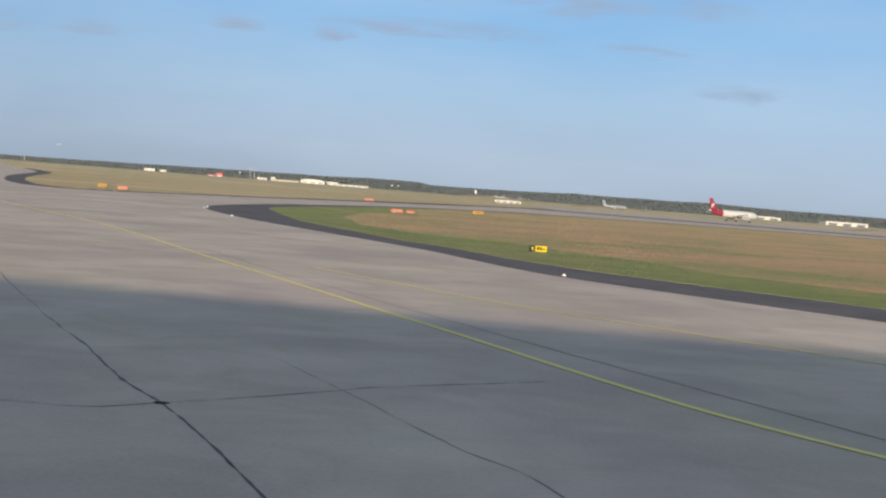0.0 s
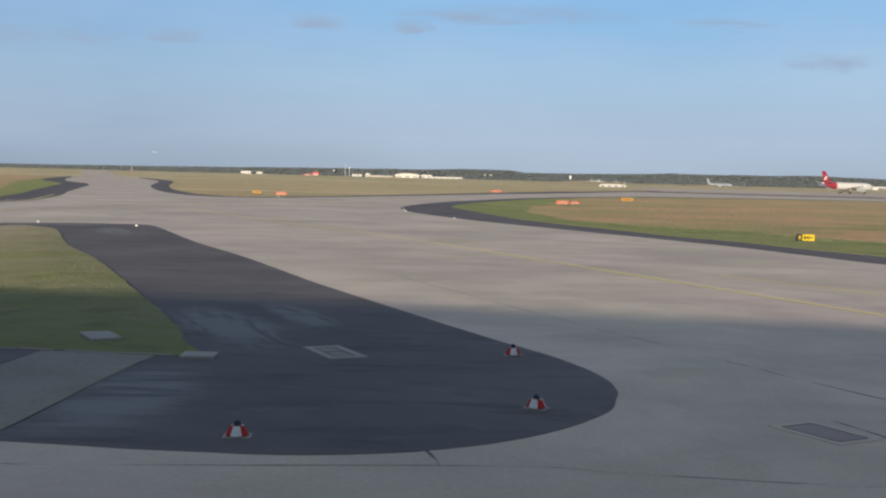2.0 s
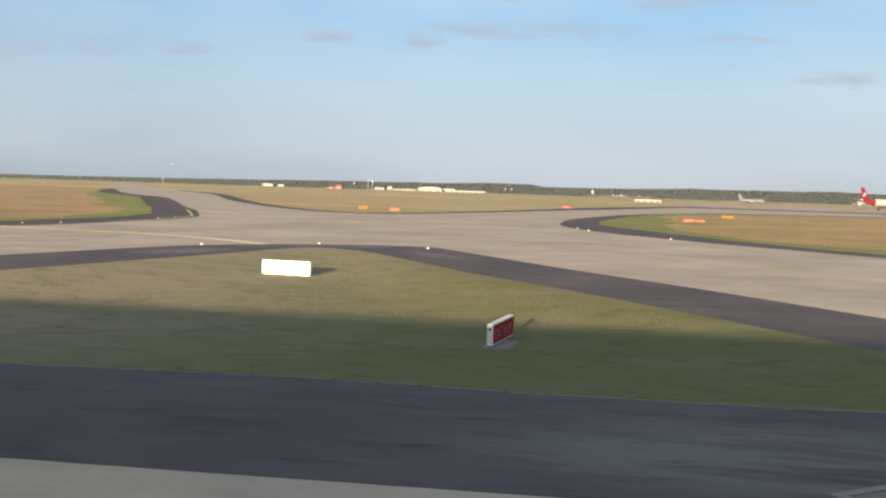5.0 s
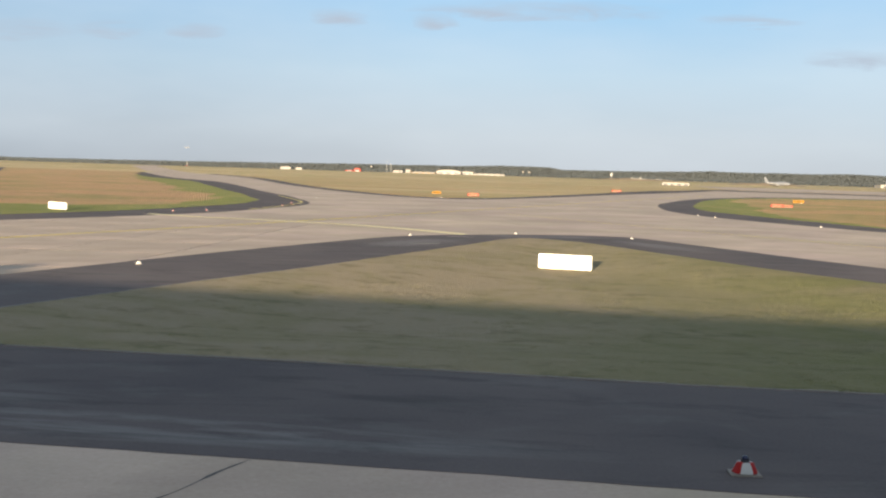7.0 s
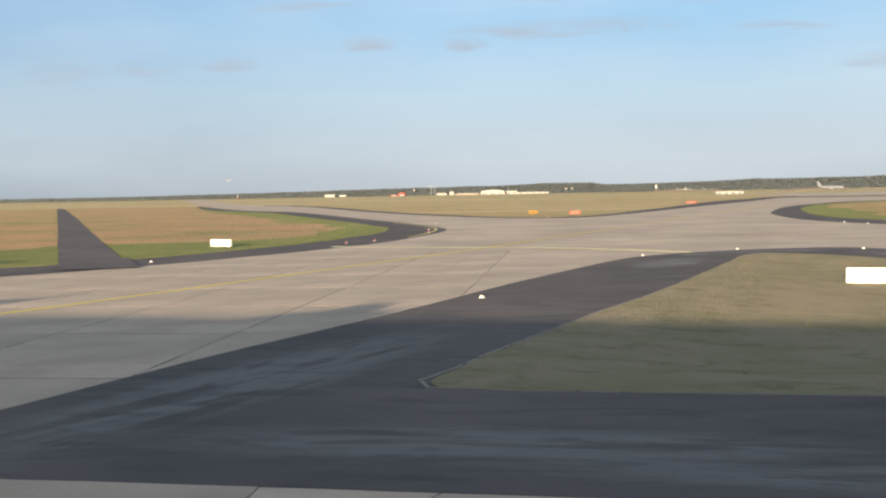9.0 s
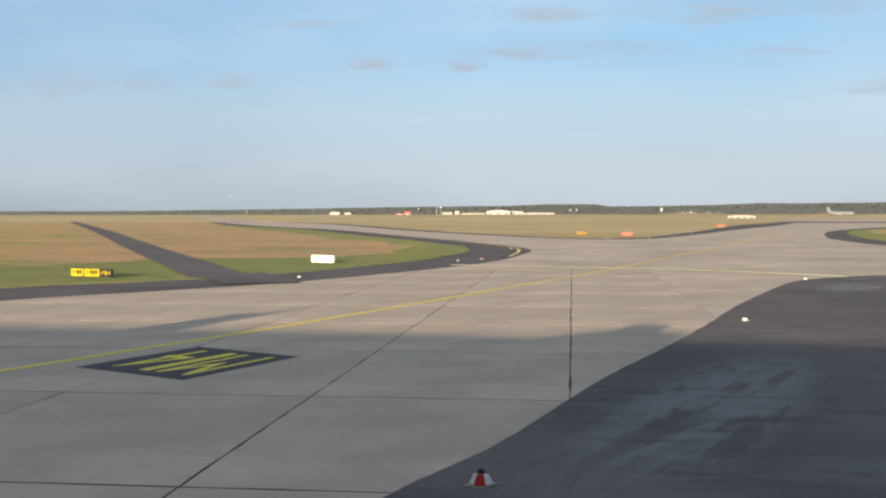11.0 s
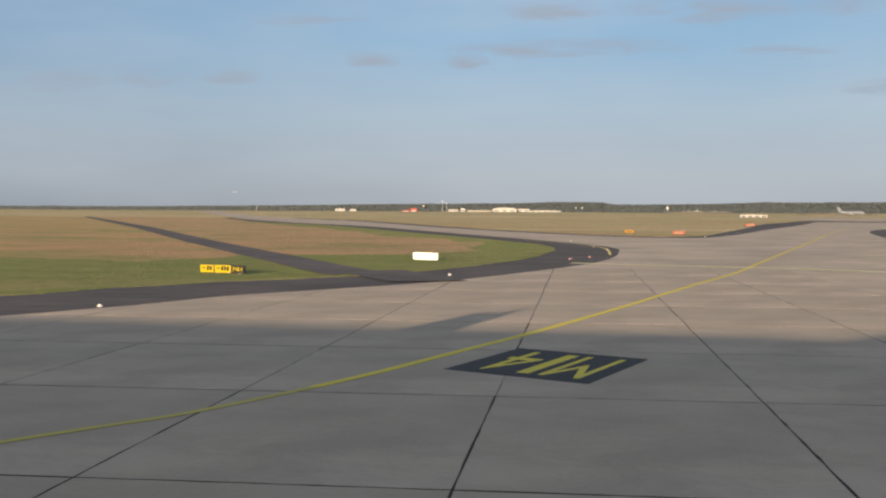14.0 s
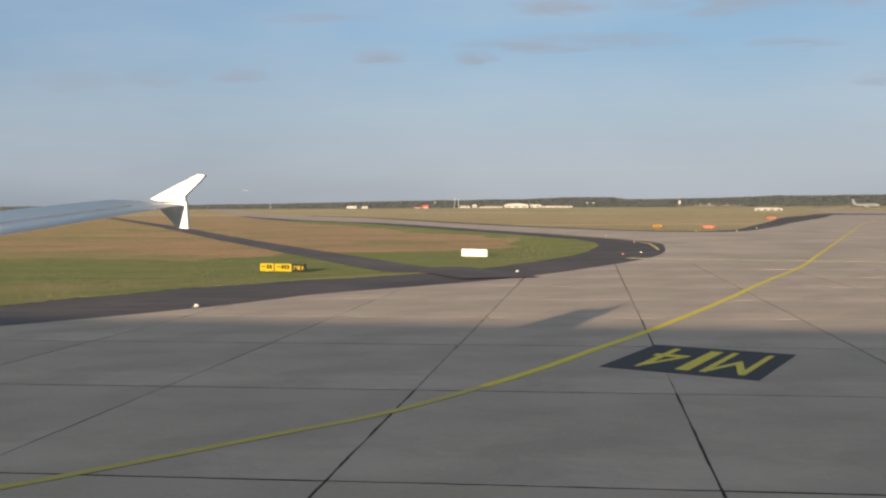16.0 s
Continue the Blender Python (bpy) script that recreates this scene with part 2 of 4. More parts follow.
    t.links.new(c, b.inputs["Base Color"])
    bump(t, b, fine, 1.0, 0.35)
    return m


def paint(name, colour, rough=0.5, wear=0.15, metal=0.0, spec=0.4, scale=3.0):
    m, t, b = material(name, rough, metal, spec)
    n = noise_tex(t, mapped(t), scale, 5.0, 0.65)
    c = mix(t, math_node(t, "MULTIPLY", ramp(t, n, [(0.45, (0, 0, 0)), (0.75, (1, 1, 1))]), wear), colour, tuple(v * 0.45 for v in colour))
    t.links.new(c, b.inputs["Base Color"])
    return m


def worn_line(name, colour, under):
    """Road paint, rubbed through to the pavement in spots."""
    m, t, b = material(name, 0.7)
    n = noise_tex(t, mapped(t), 2.2, 6.0, 0.75, 0.3)
    big = noise_tex(t, mapped(t), 0.12, 3.0)
    rub = math_node(t, "ADD", math_node(t, "MULTIPLY", n, 0.6), math_node(t, "MULTIPLY", big, 0.5))
    t.links.new(mix(t, ramp(t, rub, [(0.56, (0, 0, 0)), (0.80, (0.8, 0.8, 0.8))]), colour, under), b.inputs["Base Color"])
    return m


CONCRETE_TONE = (0.530, 0.424, 0.330)
concrete_mat = concrete("weathered_concrete", CONCRETE_TONE, spots=0.7)
slab_mat = concrete("concrete_slab", CONCRETE_TONE, True)
patch_mat = concrete("greenish_concrete", (0.215, 0.19, 0.15))
lid_mat = concrete("rusty_brown_concrete", (0.30, 0.225, 0.20))
kerb_mat = concrete("weathered_kerb_stone", (0.26, 0.235, 0.20))
strip_mat = concrete("dark_worn_concrete", (0.212, 0.178, 0.142))
pale_concrete = concrete("pale_precast_concrete", (0.30, 0.275, 0.24))
asphalt_mat = asphalt("shoulder_asphalt", 0.111, -3, 0.40, 0.55, WORN)
path_asphalt = asphalt("service_path_asphalt", 0.125)
joint_mat = paint("weathered_joint", (0.085, 0.078, 0.075), 0.8, 0.75, scale=1.4)
sealant_mat = paint("bitumen_joint_sealant", (0.045, 0.040, 0.036), 0.9, 0.4, spec=0.08)
grass_near = grass("short_grass", (0.224, 0.231, 0.083), (0.395, 0.325, 0.225), (0.31, 0.262, 0.155), -0.04, 10, (-64.0, -48.0))
grass_dry = grass("dry_grass", (0.31, 0.29, 0.12), (0.54, 0.385, 0.235), (0.58, 0.345, 0.20), 0.14, 12)
grass_mixed = grass("mixed_dry_grass", (0.30, 0.30, 0.105), (0.52, 0.385, 0.22), (0.62, 0.36, 0.205), 0.12, 12)
grass_meadow = grass("pale_meadow_grass", (0.33, 0.32, 0.14), (0.57, 0.45, 0.27), (0.54, 0.355, 0.20), 0.10, 4, broad=0.75)
grass_far = grass("far_meadow", (0.33, 0.31, 0.14), (0.60, 0.48, 0.29), (0.52, 0.365, 0.215), 0.08, 0, broad=0.75)
verge_mat = grass("green_verge", (0.230, 0.270, 0.085), (0.38, 0.345, 0.155), (0.40, 0.325, 0.145), 0.0, 12)
line_mat = worn_line("yellow_road_paint", (0.76, 0.62, 0.17), (0.50, 0.42, 0.28))
pale_line = worn_line("bleached_yellow_paint", (0.80, 0.70, 0.40), (0.55, 0.47, 0.32))
bright_line = worn_line("fresh_yellow_paint", (0.74, 0.57, 0.05), (0.55, 0.45, 0.14))
# worn yellow, with the dimness of the shaded foreground put into its colour
dimmed_line = worn_line("shade_dimmed_yellow_paint", (0.52, 0.41, 0.09), (0.36, 0.30, 0.14))
board_paint = paint("black_road_paint", (0.075, 0.068, 0.072), 0.85, 0.4, spec=0.15)
white_paint = paint("white_paint", (0.50, 0.49, 0.47), 0.7, 0.15, spec=0.15)
sign_white = paint("sign_back_white", (0.82, 0.80, 0.74), 0.55, 0.12, scale=1.2)
hall_white = paint("pale_wall_paint", (0.34, 0.325, 0.30), 0.85, 0.35, scale=0.25)
red_paint = paint("red_paint", (0.34, 0.022, 0.02), 0.7, 0.15, spec=0.15)
sign_red = paint("sign_face_red", (0.28, 0.07, 0.055), 0.85, 0.15, spec=0.08)
deep_red = paint("faded_sign_red", (0.30, 0.02, 0.03), 0.85, 0.2, spec=0.08)
sign_yellow = paint("sign_face_yellow", (0.36, 0.27, 0.01), 0.85, 0.08, spec=0.08)
sign_orange = paint("sign_face_orange", (0.30, 0.16, 0.03), 0.85, 0.1, spec=0.08)
black_paint = paint("black_sign_face", (0.02, 0.02, 0.02), 0.85, 0.1, spec=0.08)
dark_metal = paint("dark_metal", (0.05, 0.05, 0.055), 0.7, 0.2, 0.2, spec=0.15)
grey_metal = paint("grey_metal", (0.40, 0.41, 0.42), 0.4, 0.2, 0.5)
wing_grey = paint("wing_grey_paint", (0.80, 0.79, 0.78), 0.6, 0.12, spec=0.25, scale=0.7)
jet_white = paint("airliner_white_paint", (0.66, 0.645, 0.60), 0.45, 0.06, scale=0.5)
far_white = paint("sunlit_airliner_white", (0.36, 0.355, 0.34), 0.6, 0.1, spec=0.15, scale=0.5)
jet_grey = paint("airliner_dark_grey_paint", (0.075, 0.082, 0.095), 0.4, 0.1, scale=0.5)
jet_blue_grey = paint("airliner_blue_grey_paint", (0.17, 0.185, 0.21), 0.5, 0.1, scale=0.5)
jet_red = paint("airliner_red_paint", (0.17, 0.014, 0.028), 0.6, 0.06, scale=0.5)
rubber = paint("tyre_rubber", (0.02, 0.02, 0.02), 0.8, 0.2)
window_dark = paint("dark_window", (0.02, 0.025, 0.03), 0.1, 0.0, spec=0.6)
brick_red = paint("red_roof_tiles", (0.28, 0.05, 0.035), 0.7, 0.3)
sand_mat = paint("sand_heap", (0.26, 0.20, 0.13), 0.95, 0.3, scale=0.2)
# the blue-grey of distant haze is mixed into the leaf colour
leaf_mat = paint("hazy_far_foliage", (0.062, 0.073, 0.081), 0.95, 0.25, spec=0.1, scale=0.05)
glass_lens = paint("blue_lens", (0.012, 0.015, 0.05), 0.15, 0.1)


# ---- mesh helpers ----
def part(name, bm, mat, parent=None, label=""):
    me = bpy.data.meshes.new(name)
    bm.to_mesh(me)
    bm.free()
    me.materials.append(mat)
    ob = new(name, me)
    ob.parent = parent
    if label:
        tagged(ob, label)
    return ob


def empty(name, m):
    ob = new(name)
    ob.empty_display_size = 0.2
    ob.matrix_world = m
    return ob


def box(bm, x0, y0, z0, x1, y1, z1, bevel=0.0, m=None):
    r = bmesh.ops.create_cube(bm, size=1, matrix=Matrix.Translation(((x0 + x1) / 2, (y0 + y1) / 2, (z0 + z1) / 2)) @ Matrix.Diagonal((x1 - x0, y1 - y0, z1 - z0, 1)))
    if bevel:
        bmesh.ops.bevel(bm, geom=list({e for v in r["verts"] for e in v.link_edges}), offset=bevel, segments=2, affect="EDGES")
    if m is not None:
        bmesh.ops.transform(bm, matrix=m, verts=[v for v in bm.verts if v.is_valid])
    return bm


def rod(bm, r0, r1, z0, z1, x=0, y=0, sides=12):
    bmesh.ops.create_cone(bm, cap_ends=True, segments=sides, radius1=r0, radius2=r1, depth=z1 - z0, matrix=Matrix.Translation((x, y, (z0 + z1) / 2)))
    return bm


def loft(bm, rings, closed=True, caps=True):
    """Skin between rings of points of the same number."""
    rows = [[bm.verts.new(p) for p in ring] for ring in rings]
    n = len(rows[0])
    for a, b in zip(rows, rows[1:]):
        for i in range(n if closed else n - 1):
            j = (i + 1) % n
            bm.faces.new((a[i], a[j], b[j], b[i]))
    if caps:
        bm.faces.new(rows[0][::-1])
        bm.faces.new(rows[-1])
    bmesh.ops.recalc_face_normals(bm, faces=bm.faces)
    return bm


def smooth(ob):
    for p in ob.data.polygons:
        p.use_smooth = True
    return ob


def spline(points, closed, steps=6):
    """A Catmull-Rom curve through plan points."""
    n, out = len(points), []
    for i in range(n if closed else n - 1):
        ids = [(i + k) % n if closed else min(max(i + k, 0), n - 1) for k in (-1, 0, 1, 2)]
        p = [Vector(points[k]) for k in ids]
        for s in range(steps):
            t = s / steps
            out.append(0.5 * (2 * p[1] + (p[2] - p[0]) * t + (2 * p[0] - 5 * p[1] + 4 * p[2] - p[3]) * t * t + (3 * p[1] - p[0] - 3 * p[2] + p[3]) * t ** 3))
    if not closed:
        out.append(Vector(points[-1]))
    return out


def ragged(points, amount, step=0.0, pace=0.9):
    out = []
    for a, b in zip(points, points[1:] + points[:1]):
        n = max(1, int((b - a).length / step)) if step else 1
        for k in range(n):
            p = a.lerp(b, k / n)
            w = noise.noise_vector(Vector((p.x * pace, p.y * pace, 3.3)))
            out.append(Vector((p.x + w.x * amount, p.y + w.y * amount)))
    return out


def rise(y):
    """The land climbs a little beyond the last taxiway, towards the woods."""
    steps = ((900, 0.0), (1000, 0.8), (1260, 3.3), (1800, 5.8), (2150, 7.0), (2600, 7.8), (4600, 9.5))
    for (a, za), (b, zb) in zip(steps, steps[1:]):
        if y <= b:
            return za + (zb - za) * max(0, (y - a) / (b - a))
    return 9.5


def inside(p, poly):
    hit = False
    for a, b in zip(poly, poly[1:] + poly[:1]):
        if (a[1] > p[1]) != (b[1] > p[1]) and p[0] < (b[0] - a[0]) * (p[1] - a[1]) / (b[1] - a[1]) + a[0]:
            hit = not hit
    return hit


HOLLOWS = []   # outlines of the lawns that lie lower than the pavement round them


def hollow(x, y):
    """How far the grass lies below the pavement: a shallow basin inside each lawn, running out far off."""
    for px_, py_, qx, qy in HOLLOWS:
        if not (px_.min() < x < px_.max() and py_.min() < y < py_.max()):
            continue
        cross = (py_ > y) != (qy > y)
        if np.count_nonzero(cross & (x < (qx - px_) * (y - py_) / np.where(qy == py_, 1, qy - py_) + px_)) % 2 == 0:
            continue
        dx, dy = qx - px_, qy - py_
        f = np.clip(((x - px_) * dx + (y - py_) * dy) / (dx * dx + dy * dy + 1e-9), 0, 1)
        d = math.sqrt(((px_ + dx * f - x) ** 2 + (py_ + dy * f - y) ** 2).min())
        k, far = min(1, max(0, (d - 0.6) / 9.5)), min(1, max(0, (320 - y) / 120))
        return -0.54 * k * k * (3 - 2 * k) * far
    return 0.0


def inset(points, by):
    """The closed outline drawn in by a distance."""
    turn = sum(a.x * b.y - b.x * a.y for a, b in zip(points, points[1:] + points[:1]))
    out = []
    for a, p, b in zip(points[-1:] + points[:-1], points, points[1:] + points[:1]):
        d = (b - a).normalized() * (by if turn > 0 else -by)
        out.append(Vector((p.x - d.y, p.y + d.x)))
    return out


def sheet(name, outline, z, mat, label, category, depth=0.03, holes=(), fine=0.0):
    """A thin slab of ground with this outline; with a fine step it follows the hollows."""
    pts, edges = [], []
    for loop in (outline, *holes):
        k = len(pts)
        pts += [Vector((p[0], p[1])) for p in loop]
        edges += [(k + i, k + (i + 1) % len(loop)) for i in range(len(loop))]
    if fine:
        xs_, ys_ = [p.x for p in pts], [p.y for p in pts]
        poly = [(p.x, p.y) for p in pts]
        for i in range(math.ceil(max(min(xs_), -260) / fine), math.ceil(min(max(xs_), 170) / fine)):
            for j in range(math.ceil(max(min(ys_), 12) / fine), math.ceil(min(max(ys_), 325) / fine)):
                if inside((i * fine, j * fine), poly):
                    pts.append(Vector((i * fine + 0.07 * (j % 2), j * fine)))
    co, _, tris, *_ = geometry.delaunay_2d_cdt(pts, edges, [], 0, 1e-4)
    loops = [[(p[0], p[1]) for p in loop] for loop in (outline, *holes)]
    bm = bmesh.new()
    vs = [bm.verts.new((p.x, p.y, z + (hollow(p.x, p.y) if fine else 0))) for p in co]
    for t in tris:
        mid = (co[t[0]] + co[t[1]] + co[t[2]]) / 3
        if inside(mid, loops[0]) and not any(inside(mid, loop) for loop in loops[1:]):
            bm.faces.new([vs[i] for i in t])
    for v in [v for v in vs if not v.link_faces]:
        bm.verts.remove(v)
    bmesh.ops.recalc_face_normals(bm, faces=bm.faces)
    if sum(f.normal.z for f in bm.faces) < 0:
        bmesh.ops.reverse_faces(bm, faces=bm.faces)
    sides = bmesh.ops.extrude_edge_only(bm, edges=[e for e in bm.edges if len(e.link_faces) == 1])
    bmesh.ops.translate(bm, verts=[v for v in sides["geom"] if isinstance(v, bmesh.types.BMVert)], vec=(0, 0, -depth))
    return tagged(part(name, bm, mat), label, category, kind="structure")


def stripe(name, points, width, z, mat, label, steps=6, jitter=0.0, uneven=0.0):
    """A painted or poured strip along a curve."""
    bm = bmesh.new()
    pts = [p.to_2d() for p in spline(points, False, steps)]
    rows = []
    for i, p in enumerate(pts):
        d = (pts[min(i + 1, len(pts) - 1)] - pts[max(i - 1, 0)]).normalized()
        s = Vector((-d.y, d.x)) * width / 2 * max(0.15, 1 + uneven * 2.2 * noise.noise(Vector((p.x * 1.9, p.y * 1.9, 4.4))))
        w = noise.noise_vector(Vector((p.x * 0.7, p.y * 0.7, 8.1))).to_2d() * jitter
        rows.append([bm.verts.new((*q, z + hollow(q.x, q.y) + rise(q.y))) for q in (p + s + w, p - s + w)])
    for a, b in zip(rows, rows[1:]):
        bm.faces.new((a[0], a[1], b[1], b[0]))
    bmesh.ops.recalc_face_normals(bm, faces=bm.faces)
    if sum(f.normal.z for f in bm.faces) < 0:
        bmesh.ops.reverse_faces(bm, faces=bm.faces)
    return tagged(part(name, bm, mat), label, "marking", kind="structure")


def writing(name, words, mat, parent, width, height, m):
    """Flat lettering stretched to a width and height, centred on m, as a mesh."""
    cu = bpy.data.curves.new(name, "FONT")
    cu.body, cu.align_x, cu.align_y, cu.size, cu.resolution_u = words, "CENTER", "CENTER", 1.0, 2
    probe = bpy.data.objects.new(name, cu)
    scene.collection.objects.link(probe)
    bpy.context.view_layer.update()
    me = bpy.data.meshes.new_from_object(probe)
    bpy.data.objects.remove(probe)
    bpy.data.curves.remove(cu)
    xs, ys = [v.co.x for v in me.vertices], [v.co.y for v in me.vertices]
    cx, cy, sx, sy = (min(xs) + max(xs)) / 2, (min(ys) + max(ys)) / 2, width / (max(xs) - min(xs)), height / (max(ys) - min(ys))
    for v in me.vertices:
        v.co = ((v.co.x - cx) * sx, (v.co.y - cy) * sy, 0)
    me.materials.clear()
    me.materials.append(mat)
    ob = new(name, me)
    ob.parent = parent
    ob.matrix_local = m
    return ob


# ---- ground ----
bm = bmesh.new()
xs = [-4500, -2500, -1400, -600, -300, 0, 300, 600, 1400, 2500, 4500]
ys = [-2500, -800, -200, 0, 350, 450, 900, 1000, 1260, 1800, 2150, 2600, 4600]
grid = [[bm.verts.new((x, y, -0.9 if abs(x) <= 600 and -200 <= y <= 350 else rise(y) - 0.06)) for x in xs] for y in ys]
for a, b in zip(grid, grid[1:]):
    for i in range(len(xs) - 1):
        bm.faces.new((a[i], a[i + 1], b[i + 1], b[i]))
tagged(part("ground", bm, grass_far), "flat dry meadow of the airfield reaching the horizon", "ground", kind="structure")

# asphalt shoulder with a grass island, between the taxiways
A_EDGE = [(-12.98, 29.0), (-13.2, 27.0), (-13.85, 25.4), (-15.0, 23.8), (-16.5, 22.6), (-18.3, 21.9), (-20.5, 21.75), (-24.0, 22.0), (-29.6, 22.5), (-51.93, 24.62), (-66.4, 25.75), (-73.4, 26.4), (-80.74, 26.98), (-83.0, 26.92), (-84.05, 26.93), (-84.1, 27.0), (-83.6, 28.6), (-82.3, 32.1),
          (-80.8, 37.9), (-79.5, 42.6), (-77.85, 47.8), (-75.3, 56.2), (-72.6, 66.0), (-71.1, 71.0), (-67.9, 81.0), (-65.0, 89.3), (-62.5, 93.5), (-59.9, 96.2), (-56.0, 99.2), (-51.0, 101.3), (-47.5, 101.6), (-45.2, 99.5), (-40.2, 88.3), (-35.9, 78.5), (-30.6, 67.8),
          (-26.6, 59.0), (-23.4, 51.8), (-19.75, 44.3), (-16.3, 37.3), (-14.15, 33.2), (-13.28, 30.9)]
A_GRASS = [(-23.5, 31.5), (-28.0, 31.8), (-33.3, 31.9), (-38.8, 32.4), (-45.0, 33.4), (-51.0, 33.6), (-56.4, 34.1), (-62.0, 34.7), (-67.1, 35.1), (-70.0, 35.4), (-72.6, 35.9), (-72.4, 38.4), (-71.0, 43.4), (-69.5, 48.2), (-67.6, 54.2), (-65.7, 59.5), (-63.2, 68.0), (-60.8, 76.2), (-58.1, 85.5),
           (-56.4, 91.5), (-54.6, 94.0), (-52.5, 93.0), (-50.0, 89.8), (-46.5, 82.0), (-42.0, 71.8), (-37.0, 62.3), (-33.5, 55.0), (-29.4, 46.0), (-26.0, 38.5), (-24.2, 33.9)]
B_EDGE = [(-31.2, 186.0), (-29.6, 170.0), (-25.8, 154.5), (-17.5, 132.5), (-10.4, 118.5), (-5.1, 107.6), (-0.9, 99.4), (2.7, 91.7), (5.5, 83.8), (8.2, 76.5), (12.0, 69.5), (22.3, 58.0), (42.37, 38.45), (90.0, 5.0), (240.0, -60.0), (443.3, 62.8), (479.4, 463.9), (356.0, 545.0), (237.0, 545.0), (134.0, 515.0),
          (70.0, 478.0), (38.0, 446.0), (22.0, 410.0), (3.0, 362.0), (-10.0, 318.0), (-20.0, 275.0), (-27.0, 240.0), (-30.5, 207.0)]
B_GRASS = [(-23.8, 200.0), (-20.0, 176.0), (-13.5, 145.0), (-10.0, 133.5), (-4.4, 119.5), (0.1, 108.4), (4.2, 101.2), (7.3, 93.2), (10.5, 86.5), (16.0, 78.0), (29.06, 64.43), (48.55, 43.33), (96.0, 11.0), (240.0, -50.0), (427.6, 62.8), (464.9, 454.0), (353.0, 533.0), (235.0, 530.0), (135.0, 503.0),
           (72.0, 465.0), (40.0, 430.0), (16.0, 383.0), (6.0, 355.0), (-7.0, 308.0), (-16.0, 262.0), (-21.5, 230.0)]
C_EDGE = [(-73.0, 231.0), (-66.5, 232.5), (-60.0, 243.5), (-47.5, 286.0), (-26.0, 371.0), (15.0, 521.0), (50.0, 660.0), (84.0, 800.0), (108.0, 906.5), (-28.4, 919.7), (-274.5, 919.7), (-305.5, 906.5), (-245.0, 740.0), (-199.0, 609.0), (-138.0, 398.0), (-111.5, 316.0), (-95.5, 272.0), (-83.5, 245.5)]
C_GRASS = [(-71.5, 243.0), (-66.0, 246.0), (-60.0, 258.0), (-50.0, 302.0), (-30.0, 392.0), (6.0, 560.0), (42.0, 690.0), (74.0, 815.0), (96.0, 913.0), (-28.4, 923.0), (-269.4, 923.0), (-296.4, 906.5), (-236.0, 740.0), (-192.0, 612.0), (-132.0, 400.0), (-107.0, 319.0), (-92.0, 278.0), (-80.5, 252.0)]
D_EDGE = [(-84.4, 160.0), (-84.9, 147.0), (-86.4, 130.0), (-89.2, 115.0), (-93.7, 101.0), (-97.6, 90.6), (-101.0, 83.2), (-104.6, 77.8), (-107.6, 73.6), (-110.4, 69.5), (-112.0, 65.5), (-113.6, 61.8), (-117.5, 55.0), (-122.0, 49.0), (-137.34, 30.78), (-230.0, -10.0), (-400.0, -60.0), (-709.7, 913.1), (-368.0, 919.7),
          (-336.0, 843.0), (-219.0, 527.0), (-162.0, 402.0), (-130.0, 310.0), (-109.5, 247.0), (-97.5, 213.0), (-91.0, 191.0), (-86.2, 174.0)]
D_GRASS = [(-92.6, 158.0), (-93.3, 141.0), (-95.3, 124.0), (-98.0, 113.0), (-100.2, 105.0), (-104.0, 94.5), (-107.5, 89.5), (-110.8, 85.1), (-114.1, 82.0), (-116.5, 78.0), (-119.0, 74.5), (-120.7, 69.8), (-122.6, 66.5), (-123.8, 62.0), (-127.0, 56.0), (-141.79, 37.36), (-230.0, 0.0), (-390.0, -50.0), (-694.8, 923.0), (-376.0, 923.0),
           (-346.0, 843.0), (-230.0, 527.0), (-172.0, 402.0), (-140.0, 312.0), (-118.0, 248.0), (-107.0, 217.0), (-99.3, 192.0), (-94.8, 178.0)]
for inner in (A_GRASS, B_GRASS, D_GRASS):
    ring = [(p.x, p.y) for p in spline(inner, True, 4)]
    HOLLOWS.append(tuple(np.array(v) for v in zip(*((*a, *b) for a, b in zip(ring, ring[1:] + ring[:1])))))

# concrete taxiways, open where the lawns lie lower
sheet("pavement", [(-760, -260), (760, -260), (760, 700), (520, 860), (300, 915), (-30, 920), (-720, 920), (-760, 700)], 0.0, concrete_mat,
      "broad weathered grey concrete taxiways", "pavement", 0.05, [inset(spline(g, True), 0.5) for g in (A_GRASS, B_GRASS, D_GRASS)])
for edge, inner, tone, what in ((A_EDGE, A_GRASS, grass_near, "short green grass island"), (B_EDGE, B_GRASS, verge_mat, "green grass verge of the airfield"),
                                (C_EDGE, C_GRASS, grass_meadow, "straw-coloured grass between taxiways"), (D_EDGE, D_GRASS, verge_mat, "green grass verge beside the taxiway")):
    sheet("shoulder", ragged(spline(edge, True), 0.045, 0.7 if edge is A_EDGE else 0), 0.012, asphalt_mat, "dark patched asphalt taxiway shoulder", "shoulder", 0.012,
          [] if edge is C_EDGE else [inset(spline(inner, True), 0.45)])
    sheet("lawn", ragged(spline(inner, True), 0.13 if edge is A_EDGE else 0.35, 0.8 if edge is A_EDGE else 2.5), 0.035, tone, what, "grass", 0.03,
          fine=0 if edge is C_EDGE else 2.0 if edge is A_EDGE else 3.0)

